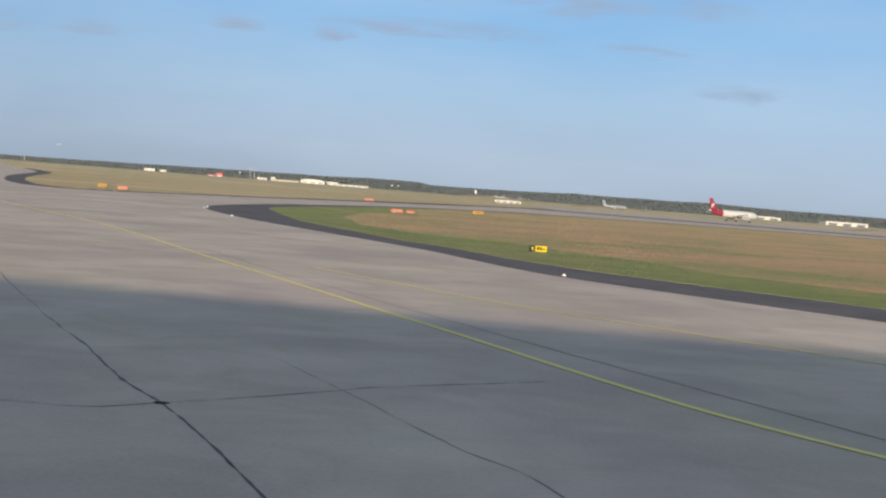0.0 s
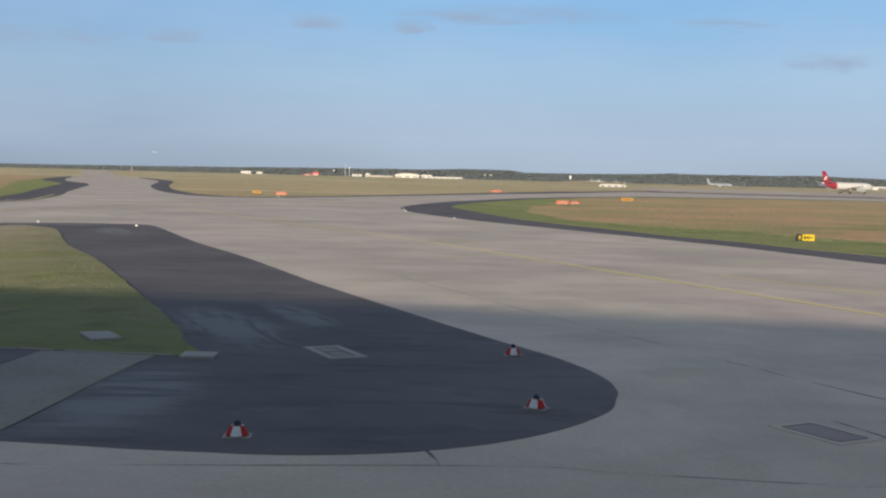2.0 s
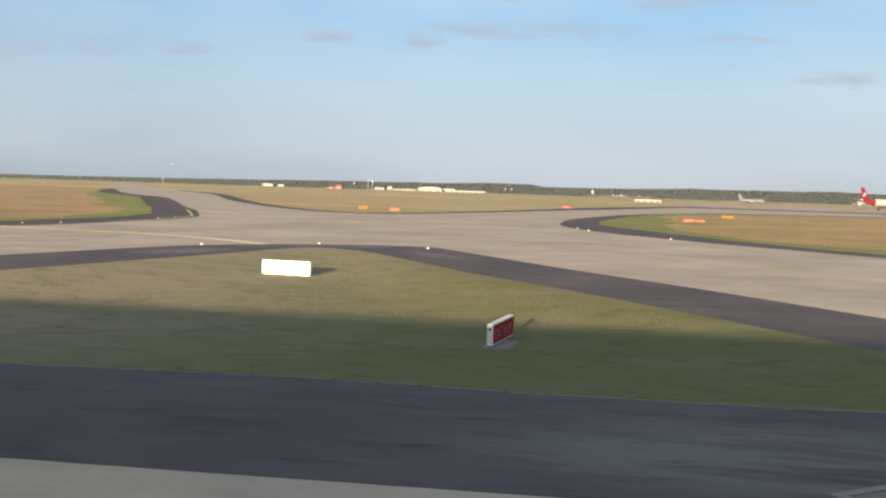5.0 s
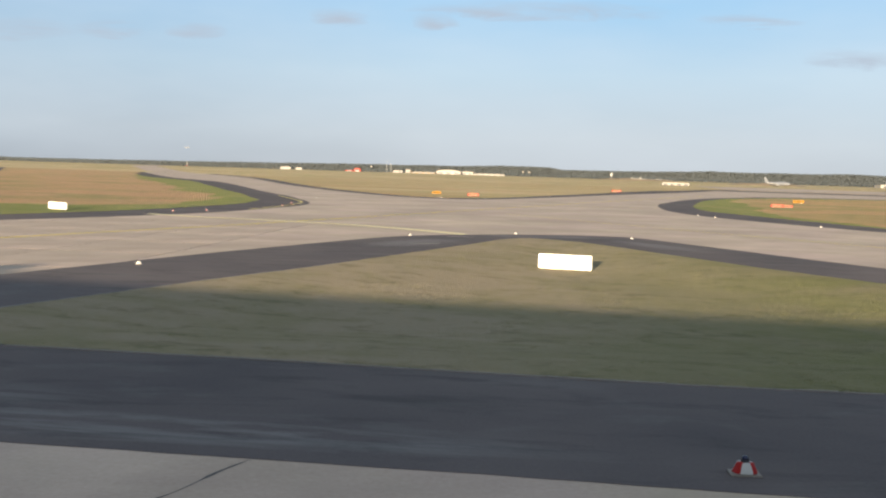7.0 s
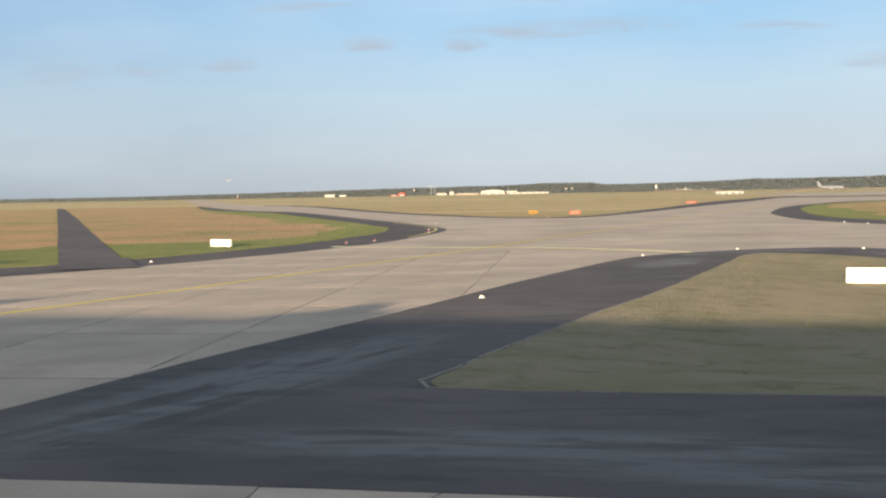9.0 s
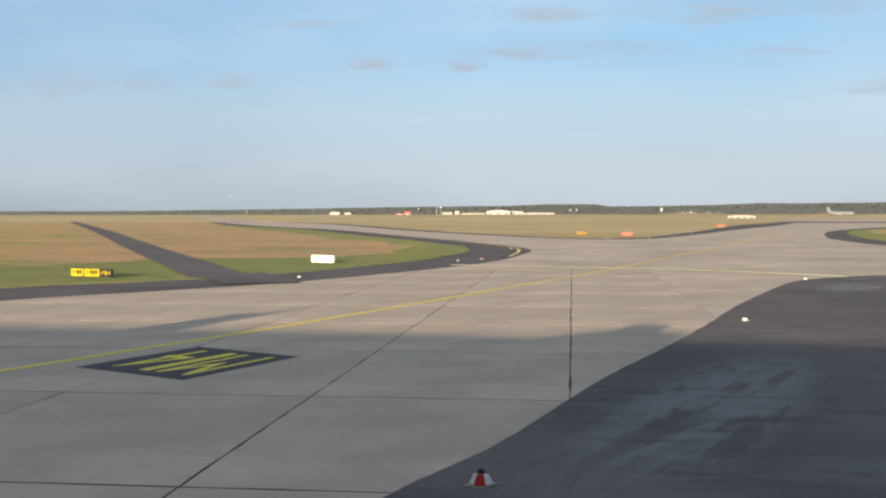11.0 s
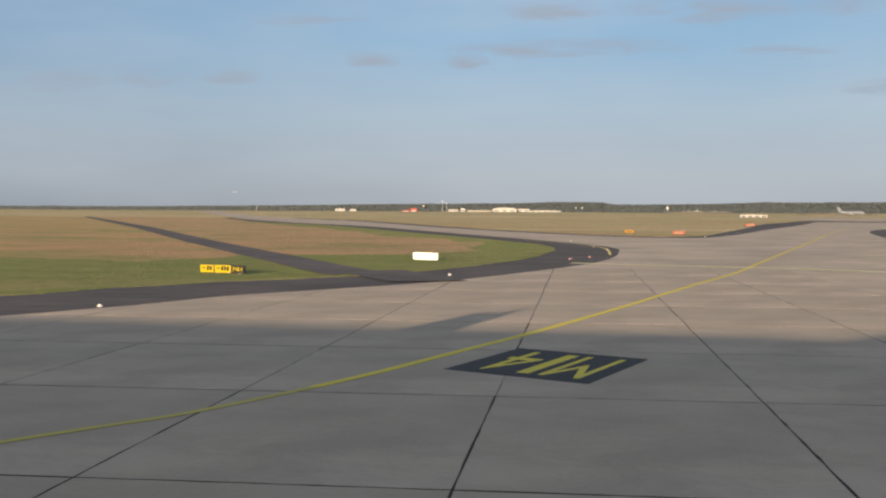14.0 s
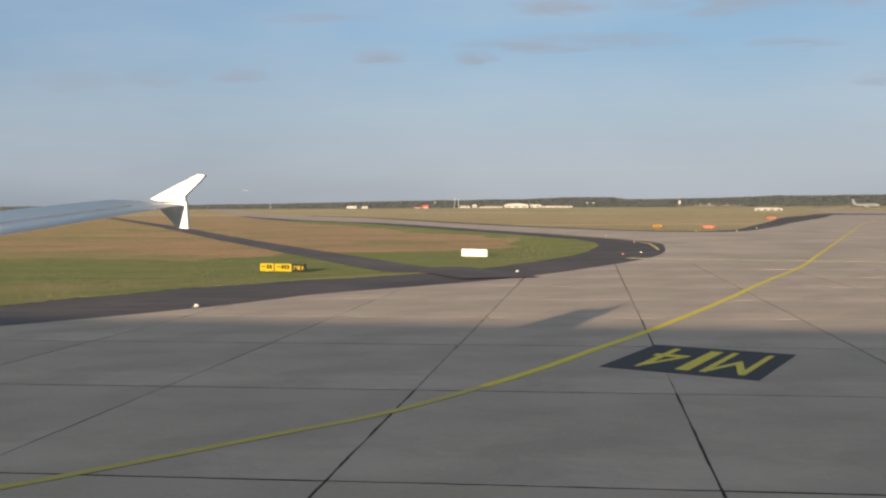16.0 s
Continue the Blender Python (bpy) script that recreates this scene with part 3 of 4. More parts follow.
# far shoulder line, and the straw strip behind it
stripe("shoulder", [(75, 800), (120, 790), (190, 775), (290, 765), (470, 755), (700, 745)], 110.0, 0.016, asphalt_mat, "dark asphalt strip along the far taxiway")
stripe("pavement", [(110, 1015), (250, 1015), (480, 1015), (800, 1015)], 190.0, 0.014, concrete_mat, "grey far apron where jets stand", 10)
stripe("pavement", [(-330, 905), (-420, 1130), (-620, 1700), (-760, 2300)], 32.0, 0.02, concrete_mat, "concrete taxiway leading off to the woods", 10)
stripe("path", [(-100.9, 84.0), (-104.6, 92.0), (-108.2, 100.0), (-113.9, 112.5), (-120.0, 126.0), (-131.0, 150.0), (-155.0, 203.0), (-173.7, 244.0), (-235.6, 380.0), (-335.7, 600.0), (-415.4, 775.0), (-476.8, 910.0)], 5.4, 0.085, path_asphalt, "dark asphalt service path through the grass", 24)

B_DRY = [(-3.0, 262.0), (-8.5, 225.0), (-9.2, 200.0), (-5.8, 165.0), (4.0, 145.0), (15.0, 130.8), (24.0, 114.0), (40.0, 90.0), (70.0, 60.0), (115.0, 32.0), (240.0, -35.0), (401.3, 62.8), (425.0, 425.0), (331.0, 510.0), (229.0, 508.0), (136.0, 478.0), (66.0, 440.0), (12.0, 360.0)]
D_DRY = [(-105.5, 190.0), (-105.2, 166.0), (-109.5, 152.5), (-114.0, 146.0), (-121.0, 142.5), (-130.0, 149.0), (-155.5, 206.0), (-176.0, 251.0), (-236.0, 384.0), (-336.0, 605.0), (-415.0, 778.0), (-468.0, 897.0), (-376.0, 906.0), (-353.0, 880.0), (-290.0, 690.0), (-208.0, 455.0), (-150.0, 305.0), (-124.0, 240.0), (-110.5, 210.0)]
D_MIXED = [(-133.5, 152.0), (-131.5, 132.0), (-136.0, 124.0), (-145.0, 124.0), (-165.0, 122.0), (-240.0, 60.0), (-380.0, -10.0), (-668.2, 896.7), (-475.0, 896.7), (-420.0, 778.0), (-340.0, 605.0), (-239.0, 384.0), (-178.5, 251.0), (-158.0, 206.0)]
for inner, tone, z in ((B_DRY, grass_mixed, 0.048), (D_DRY, grass_dry, 0.048), (D_MIXED, grass_mixed, 0.044)):
    sheet("lawn", ragged(ragged(spline(inner, True), 5.0, 4.0, 0.07), 1.2, 1.6), z, tone, "dry rust-brown grass in the middle of the field" if tone is grass_dry else "patchy brown and green grass in the field", "grass", 0.02, fine=3.0)

# plain unseen wall behind the taxiway, added before the low sun to shade it
shade_wall_m = Matrix.Translation((-65, -22.0, 0)) @ pose(0, 0, 0, 0, 0, -6.6)
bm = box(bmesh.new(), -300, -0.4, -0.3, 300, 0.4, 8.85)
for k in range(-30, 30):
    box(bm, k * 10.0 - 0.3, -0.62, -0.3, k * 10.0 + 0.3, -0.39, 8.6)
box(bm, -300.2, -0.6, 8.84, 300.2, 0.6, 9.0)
wall = part("shade_wall", bm, concrete_mat)
wall.matrix_world = shade_wall_m
tagged(wall, "long plain unseen wall added behind the taxiway to shade it", "wall", kind="structure")

# ---- painted lines ----
stripe("line", [(11.34, 21.25), (7.84, 26.47), (2.71, 37.4), (-1.6, 46.5), (-5.8, 55.3), (-10.9, 65.9), (-18.7, 82.7), (-24.1, 93.2), (-31.1, 105.7), (-40.8, 121.5), (-56.9, 151.0)], 0.26, 0.016, line_mat, "long faded yellow taxiway centre line")
stripe("line", [(-4.04, 62.83), (1.04, 55.50), (5.55, 49.43), (9.86, 45.30), (17.60, 37.59), (27.98, 27.75)], 0.22, 0.016, line_mat, "thin faded yellow lead-off line")
for off in (0.00, 1.15):
    stripe("line", [(x, y - 0.5 + off) for x, y in ((-91.0, 115.2), (-85.2, 112.2), (-77.8, 110.0), (-70.0, 106.5), (-64.5, 102.2), (-59.5, 96.8))], 0.75, 0.020, pale_line, "pale yellow curved band across the taxiway")
# the shaded near end of the line gets the darker yellow
stripe("line", [(-112.2, 20.3), (-107.8, 25.0), (-105.3, 28.0), (-102.6, 31.8), (-100.8, 34.3), (-98.8, 38.4)], 0.30, 0.018, dimmed_line, "start of the curved taxiway centre line, its yellow darkened for shade")
stripe("line", [(-98.8, 38.4), (-97.4, 41.8), (-95.6, 46.8), (-93.6, 52.2), (-91.0, 60.0), (-88.5, 67.8), (-84.6, 80.6), (-78.5, 99.7), (-73.5, 118.0), (-64.5, 151.0), (-47.4, 214.0), (-15.0, 333.0), (11.0, 420.0)], 0.34, 0.018, bright_line,
       "bright yellow curved taxiway centre line")

stripe("line", [(-86.4, 137.0), (-85.9, 158.0), (-87.6, 175.0), (-92.6, 192.0), (-99.5, 214.0)], 0.3, 0.020, line_mat, "thin yellow edge line round the shoulder tip")
for pts in ([(-62.4, 82.2), (-60.6, 83.6)], [(-60.6, 92.9), (-58.6, 93.7)]):
    stripe("line", pts, 0.45, 0.020, pale_concrete, "short pale worn bar on the asphalt")
stripe("line", [(-47.3, 197.2), (-39.1, 206.9), (-29.6, 209.7)], 0.3, 0.010, line_mat, "faint yellow branch line")

# ---- the painted designation, read from the far side ----
designation = empty("painted_designation", pose(-92.65, 43.85, 0.0))
# the field is laid out slightly askew to its letters' axis
ASKEW = Matrix(((-0.865, -0.373, 0, 0), (0.5, -1.0, 0, 0), (0, 0, 1, 0), (0, 0, 0, 1)))
tagged(designation, "yellow letters M14 on a black painted field on concrete", "marking")
bm = box(bmesh.new(), -2.4, -2.75, 0.012, 2.4, 2.75, 0.017, 0, ASKEW)
part("field", bm, board_paint, designation, "black paint field")
for words, x, w in (("M", -1.18, 1.35), ("1", 0.02, 0.42), ("4", 1.10, 1.15)):
    glyph = writing("letter", words, bright_line, designation, w, 4.2, pose(0, 0, 0.021))
    glyph.data.transform(ASKEW @ Matrix.Translation((x, 0, 0)))

# ladder mark at the end of the crossing strip
mark = empty("hold_mark", pose(-25.52, 20.91, 0))
tagged(mark, "yellow ladder-shaped hold mark painted on concrete", "marking")
for x0, y0, x1, y1 in ((-0.56, -2.0, -0.30, 1.42), (0.30, -2.0, 0.56, 1.42), (-0.30, 0.52, 0.30, 0.90), (-0.30, -0.28, 0.30, 0.14), (-0.30, -1.5, 0.30, -1.1)):
    part("bar", box(bmesh.new(), x0, y0, 0.012, x1, y1, 0.026), dimmed_line, mark)

# ---- covers, drains and the crossing strip in the shoulder ----
sheet("pavement", [Vector(p) for p in ((-27.55, 22.31), (-24.33, 22.14), (-24.25, 31.40), (-27.2, 31.50))], 0.020, strip_mat, "dark brownish worn concrete crossing strip in the asphalt", "pavement", 0.012)
for xa, xb in ((-27.62, -27.28), (-24.36, -24.30)):
    stripe("joint", [(xa, 21.6), (xa * 0.7 + xb * 0.3, 24), (xa * 0.4 + xb * 0.6, 27), (xb, 30.5)], 0.035, 0.024, sealant_mat, "dark open joint beside the concrete strip", 6, 0.05)


def cover(x, y, turn, w, d, panels, label):
    """A precast frame with one or two lids."""
    ob = empty("manhole_cover", pose(x, y, 0.012, 0, 0, turn))
    tagged(ob, label, "manhole cover")
    bm = bmesh.new()
    b = (0.22 if panels == 2 else 0.16) if panels else 0.0
    if panels:
        for x0, y0, x1, y1 in ((-w / 2, -d / 2, w / 2, -d / 2 + b), (-w / 2, d / 2 - b, w / 2, d / 2), (-w / 2, -d / 2 + b, -w / 2 + b, d / 2 - b), (w / 2 - b, -d / 2 + b, w / 2, d / 2 - b)):
            box(bm, x0, y0, -0.012, x1, y1, 0.014 if panels == 2 else 0.002)
        part("rim", bm, pale_concrete if panels == 2 else concrete_mat, ob, "concrete rim")
        part("bed", box(bmesh.new(), -w / 2 + b, -d / 2 + b, -0.010, w / 2 - b, d / 2 - b, 0.0), sealant_mat, ob, "dark gap round the lids")
        step = (w - 2 * b) / panels
        for k in range(panels):
            x0 = -w / 2 + b + k * step
            part("lid", box(bmesh.new(), x0 + 0.04, -d / 2 + b + 0.04, -0.006, x0 + step - 0.04, d / 2 - b - 0.04, 0.010 if panels == 2 else 0.001, 0.004), patch_mat if panels == 2 else lid_mat, ob)
    else:
        part("slab", box(bm, -w / 2, -d / 2, -0.005, w / 2, d / 2, 0.07, 0.01), pale_concrete, ob)
    return ob


cover(-33.42, 24.36, 34, 2.2, 1.32, 2, "pale concrete manhole frame with two lids in asphalt")
cover(-19.93, 32.85, -61, 2.1, 1.05, 2, "pale concrete cover with a dark middle slot")
cover(-9.45, 25.02, -58, 1.75, 1.15, 1, "worn grey drain cover in a flush concrete frame")
cover(-26.64, 34.16, -57, 1.45, 0.85, 0, "plain pale concrete plate lying in grass")
cover(-23.15, 31.42, 2, 0.85, 0.8, 0, "small pale concrete plate at the grass edge")

# ---- crooked joints of the older pavement ----
for pts in ([(-9.6, 33.6), (-7.36, 29.2), (-6.03, 26.4), (-4.9, 24.0), (-4.2, 22.9), (-3.68, 21.97), (-3.1, 20.75), (-2.4, 19.3), (-0.9, 15.9), (1.0, 10.0)],
            [(-8.4, 21.05), (-7.38, 21.06), (-5.94, 21.06), (-4.91, 21.08), (-4.2, 21.5), (-3.64, 21.97), (-2.7, 22.7), (-1.4, 23.8), (1.05, 25.90), (4.84, 28.27)],
            [(-8.95, 26.2), (-8.6, 25.4), (-8.36, 24.4), (-8.34, 21.1), (-8.35, 18.2), (-9.4, 12.0)], [(-16.85, 22.6), (-16.6, 21.5)],
            [(-27.89, 21.73), (-29.18, 18.82), (-31.00, 14.00)], [(-59.47, 25.25), (-60.56, 21.54), (-61.01, 14.95)], [(-71.41, 26.28), (-72.81, 22.29), (-73.40, 16.22)]):
    stripe("joint", pts, 0.050, 0.004, joint_mat, "dark crooked bitumen joint in concrete", 18, 0.09, 0.8)
for pts in ([(-22.99, 62.79), (-15.0, 44.9), (-9.7, 33.8)], [(-2.1, 28.8), (0.22, 24.0), (2.14, 20.0), (3.58, 17.5), (5.0, 12.0)], [(-48.82, 21.42), (-29.44, 20.14), (-16.2, 21.5), (-13.7, 21.4), (-10.5, 21.2), (-8.5, 21.06)]):
    stripe("joint", pts, 0.022, 0.004, joint_mat, "faint hairline joint in concrete", 14, 0.06, 0.9)
for k, (x, y, r) in enumerate(((-3.66, 21.96, 0.17), (-7.38, 21.06, 0.09), (-8.35, 21.08, 0.07))):
    ring = [(x + r * math.cos(a) * (1 + 0.5 * noise.noise(Vector((a * 1.3, k * 7.0, 0.5)))), y + 0.8 * r * math.sin(a)) for a in (math.tau * i / 14 for i in range(14))]
    sheet("tar_spot", ring, 0.009, sealant_mat, "black tar blot where joints meet", "joint", 0.008)
for pts in ([(13.71, 20.12), (5.05, 36.39), (-3.90, 54.37), (-11.97, 71.93)],):
    stripe("joint", pts, 0.045, 0.012, joint_mat, "thin dark repair line in concrete", 14, 0.08)

# kerb stones along the grass edge
kerb_me = None
kerb = empty("kerb", pose(-25, 30.5, 0.0))
tagged(kerb, "row of weathered flush kerb stones along the grass", "kerb", kind="structure")
line_pts = [p for p in spline([(-23.9, 31.40), (-28.0, 31.68), (-33.3, 31.78), (-38.8, 32.28), (-45.0, 33.28), (-51.0, 33.48), (-56.4, 33.98), (-62.0, 34.58), (-67.1, 34.98), (-72.75, 35.78), (-72.5, 38.4), (-71.1, 43.4), (-69.6, 48.2), (-67.7, 54.2), (-65.8, 59.5), (-64.0, 65.3)], False, 2)]
for a, b in zip(line_pts, line_pts[1:]):
    d = b - a
    n = max(1, round(d.length / 1.0))
    for k in range(n):
        p = a + d * ((k + 0.5) / n)
        if kerb_me is None:
            first = part("stone", box(bmesh.new(), -0.48, -0.06, -0.02, 0.48, 0.05, 0.040, 0.006), kerb_mat, kerb)
            kerb_me = first.data
        else:
            first = new("stone", kerb_me)
            first.parent = kerb
        first.matrix_local = Matrix.Translation((p.x + 25, p.y - 30.5, 0.0)) @ pose(0, 0, random.uniform(-0.012, 0.006), 0, 0, math.degrees(math.atan2(d.y, d.x)) + random.uniform(-0.8, 0.8))

# ---- taxiway edge lights ----
def edge_light(m, striped=True):
    ob = empty("taxiway_light", m @ Matrix.Scale(0.82 if striped else 0.55, 4))
    tagged(ob, "red and white conical taxiway edge light on a plate" if striped else "white conical taxiway edge light on a plate", "airfield light", "taxiway edge lights")
    part("base_plate", box(bmesh.new(), -0.30, -0.24, -0.008, 0.30, 0.24, 0.022, 0.008), pale_concrete, ob, "pale square base plate")
    part("collar", rod(bmesh.new(), 0.19, 0.17, 0.02, 0.05, sides=18), dark_metal, ob, "dark ring under the skirt")
    for k in range(6):
        a0, a1 = math.pi / 3 * k + 0.01, math.pi / 3 * (k + 1) - 0.01
        rings = []
        for z, r0 in ((0.035, 0.246), (0.052, 0.250), (0.215, 0.165), (0.235, 0.145)):
            rings.append([(r * math.cos(a), r * math.sin(a), z) for r, a in ((r0, a0), (r0, (a0 + a1) / 2), (r0, a1), (0.03, a1), (0.03, a0))])
        part("panel", loft(bmesh.new(), rings), red_paint if striped and k % 2 else white_paint, ob)
    part("stem", rod(bmesh.new(), 0.085, 0.075, 0.23, 0.29, sides=14), dark_metal, ob, "dark metal stem")
    bm = bmesh.new()
    bmesh.ops.create_uvsphere(bm, u_segments=12, v_segments=8, radius=0.072, matrix=Matrix.Translation((0, 0, 0.295)))
    smooth(part("lens", bm, glass_lens, ob, "dark blue glass lens"))
    return ob


LIGHTS = [(-15.24, 33.30, 5), (-14.86, 26.30, -22), (-20.20, 22.90, 6), (-51.66, 25.70, 0), (-82.48, 28.30, 56), (-73.0, 59.5, 8), (-63.4, 92.4, -6), (-55.5, 99.9, 7), (-46.3, 98.2, 8), (11.2, 72.0, 0),
          (-20.9, 139.3, 8), (-28.7, 163.5, 4), (-29.7, 171.6, 2), (-100.2, 92.0, 7), (-114.2, 61.6, -7), (-88.9, 128.2, 4), (-87.3, 166.0, 1), (-89.9, 200.5, 2), (-86.0, 153.6, -8), (-91.0, 123.1, -4)]
one_light = edge_light(pose(*LIGHTS[0][:2], 0.018, 0, 0, LIGHTS[0][2]))
for x, y, turn in LIGHTS[1:5]:
    copy_thing(one_light, pose(x, y, 0.020, 0, 0, turn))
RED_FACED = ((-88.9, 128.2), (-87.3, 166.0), (-86.0, 153.6), (-91.0, 123.1))
plain_light = edge_light(pose(*LIGHTS[5][:2], 0.020, 0, 0, LIGHTS[5][2]), False)
for x, y, turn in LIGHTS[6:]:
    if (x, y) in RED_FACED:
        copy_thing(one_light, pose(x, y, 0.020, 0, 0, turn + 60) @ Matrix.Scale(0.65, 4))
    else:
        copy_thing(plain_light, pose(x, y, 0.020, 0, 0, turn))
for x, y in ((-71.0, 238.0), (-62.3, 243.0), (-54.4, 267.0), (-47.5, 296.4), (-41.2, 352.7), (-6.2, 442.3), (7.1, 448.1), (18.1, 440.3), (25.3, 428.8), (30.6, 406.3), (24.9, 602.9)):
    copy_thing(plain_light, pose(x, y, 0.020 if y < 300 else 0.008, 0, 0, 4))

# ---- signs ----
def sign_box(name, m, width, height, depth, lift, face, label, category="sign", legs=2, shell=None):
    """A box sign on legs; its face looks along -y of the pose."""
    ob = empty(name, m)
    tagged(ob, label, category)
    part("housing", box(bmesh.new(), -width / 2, -depth / 2, lift, width / 2, depth / 2, lift + height, 0.02), shell or sign_white, ob, "white sheet-metal housing")
    for k in range(legs):
        x = -width / 2 + width * (k + 0.5) / legs
        part("leg", rod(bmesh.new(), 0.035, 0.035, -0.01, lift + 0.01, x, 0, 8), grey_metal, ob)
        part("foot", box(bmesh.new(), x - 0.12, -0.12, -0.02, x + 0.12, 0.12, 0.02), pale_concrete, ob)
    if face:
        part("face", box(bmesh.new(), -width / 2 + 0.05, -depth / 2 - 0.008, lift + 0.05, width / 2 - 0.05, -depth / 2 + 0.004, lift + height - 0.05), face, ob)
    return ob


def bars(ob, mat, spots, y):
    """Plain bars in place of writing that cannot be read."""
    for x0, z0, x1, z1 in spots:
        part("bar", box(bmesh.new(), x0, y, z0, x1, y + 0.01, z1), mat, ob)


G = 0.035
# category sign, seen end on with its red face towards the taxiway
cat = sign_box("category_sign", pose(-40.02, 45.38, hollow(-40.02, 45.38) + G, 0, 0, 78), 3.4, 0.73, 0.21, 0.07, deep_red, "dark red sign reading CAT II/III in a white housing", legs=3)
dull_white = paint("dull_pink_lettering", (0.36, 0.16, 0.16), 0.7, spec=0.15)
for words, x, w in (("C", -0.90, 0.26), ("A", -0.59, 0.29), ("T", -0.27, 0.26), ("I", 0.08, 0.06), ("I", 0.20, 0.06), ("/", 0.38, 0.14), ("I", 0.58, 0.06), ("I", 0.70, 0.06), ("I", 0.82, 0.06)):
    writing("letter", words, dull_white, cat, w * 1.36, 0.38, pose(x * 1.36, -0.116, 0.41, 90, 0, 0))
part("socket", rod(bmesh.new(), 0.05, 0.05, -0.01, 0.012, 0, 0, 12), dark_metal, cat, "round dark cable socket").matrix_local = pose(-1.70, 0, 0.62, 0, 90, 0)
part("footing", box(bmesh.new(), -1.80, -0.62, -0.05, 1.95, 0.28, 0.016, 0.006), pale_concrete, cat, "weathered concrete footing")
# white backs of two signs
back_a = sign_box("sign_board", pose(-52.65, 71.4, hollow(-52.65, 71.4) + G, 0, 0, -13), 3.02, 0.82, 0.22, 0.05, None, "plain white back of a sign in grass", legs=3)
back_b = sign_box("sign_board", pose(-106.4, 130.55, hollow(-106.4, 130.55) + 0.048, 0, 0, -36), 3.5, 0.76, 0.22, 0.05, None, "plain white back of a low sign in grass", legs=3)
for board, high in ((back_a, 0.75), (back_b, 0.70)):
    part("seam", box(bmesh.new(), -0.012, -0.126, 0.08, 0.012, -0.106, high + 0.10), grey_metal, board, "thin seam between two panels")
# yellow and black direction signs
dir_a = sign_box("direction_sign", pose(14.4, 116.0, hollow(14.4, 116.0) - 0.05, 0, 0, 8) @ Matrix.Scale(0.94, 4), 2.0, 0.72, 0.22, 0.14, None, "black and yellow taxiway direction sign in dry grass", shell=dark_metal)
part("face", box(bmesh.new(), -0.97, -0.125, 0.17, -0.36, -0.105, 0.83), black_paint, dir_a, "black location panel")
part("face", box(bmesh.new(), -0.34, -0.125, 0.17, 0.97, -0.105, 0.83), sign_yellow, dir_a, "yellow direction panel")
bars(dir_a, sign_yellow, [(-0.75, 0.34, -0.55, 0.66)], -0.135)
bars(dir_a, black_paint, [(-0.18, 0.34, 0.02, 0.66), (0.10, 0.34, 0.26, 0.66), (0.34, 0.34, 0.46, 0.66), (0.54, 0.44, 0.84, 0.54)], -0.135)
dir_b = sign_box("direction_sign", pose(-119.85, 100.66, hollow(-119.85, 100.66) - 0.06, 0, 0, -18.6) @ Matrix.Diagonal((1.36, 1, 1.08, 1)), 3.2, 0.62, 0.22, 0.14, None, "long yellow and black taxiway direction sign in grass", legs=4, shell=dark_metal)
for x0, x1, mat in ((-1.58, -0.62, sign_yellow), (-0.52, 0.64, sign_yellow), (0.70, 1.58, black_paint)):
    part("face", box(bmesh.new(), x0, -0.125, 0.16, x1, -0.105, 0.74), mat, dir_b)
bars(dir_b, black_paint, [(-1.45, 0.46, -1.2, 0.54), (-1.1, 0.34, -0.95, 0.64), (-0.9, 0.34, -0.75, 0.64), (-0.38, 0.46, -0.14, 0.54), (-0.05, 0.34, 0.1, 0.64), (0.16, 0.34, 0.3, 0.64), (0.36, 0.34, 0.5, 0.64)], -0.135)
for words, x, w in (("M", 0.94, 0.26), ("1", 1.18, 0.10), ("4", 1.40, 0.20)):
    writing("letter", words, sign_yellow, dir_b, w, 0.32, pose(x, -0.128, 0.45, 90, 0, 0))
# red mandatory signs and small orange ones farther off
for x, y, w, h, face, what in ((-65.5, 262.2, 2.59, 0.74, sign_red, "red"), (-2.1, 245.7, 2.68, 0.67, sign_red, "red"), (0.8, 248.7, 1.95, 0.51, sign_red, "red"), (-16.5, 463.9, 3.96, 0.85, sign_red, "red"),
                               (19.9, 319.0, 3.08, 0.71, sign_orange, "orange"), (-75.1, 280.6, 2.12, 0.62, sign_orange, "orange")):
    far_sign = sign_box("mandatory_sign" if what == "red" else "direction_sign", pose(x, y, 0.03, 0, 0, 4), w, h, 0.25, 0.12, face, what + " airfield sign with pale lettering in the grass", shell=face)
    rows = [(0.16, 0.30), (0.44, 0.58), (0.72, 0.84)] if what == "red" else [(0.4, 0.6)]
    bars(far_sign, sand_mat if what == "red" else black_paint, [(-w * 0.38, 0.12 + h * a, w * 0.38, 0.12 + h * b) for a, b in rows], -0.145)

# red marker block on the crossing strip
marker = empty("marker_block", pose(-26.29, 24.34, 0.020, 0, 0, -14))
tagged(marker, "small red marker block on a foot plate", "marker")
part("foot", box(bmesh.new(), -0.24, -0.16, -0.004, 0.20, 0.16, 0.025, 0.008), red_paint, marker, "faded red foot plate")
part("stub", rod(bmesh.new(), 0.07, 0.07, 0.02, 0.11), red_paint, marker)
rings = [[(sx * w, sy * d, z) for sx, sy in ((-1, -1), (1, -1), (1, 1), (-1, 1))] for z, w, d in ((0.10, 0.11, 0.09), (0.14, 0.145, 0.12), (0.37, 0.14, 0.11), (0.40, 0.12, 0.09))]
part("block", loft(bmesh.new(), rings), red_paint, marker)
part("back", box(bmesh.new(), 0.135, -0.10, 0.13, 0.20, 0.12, 0.37, 0.01), deep_red, marker, "darker red side cover")


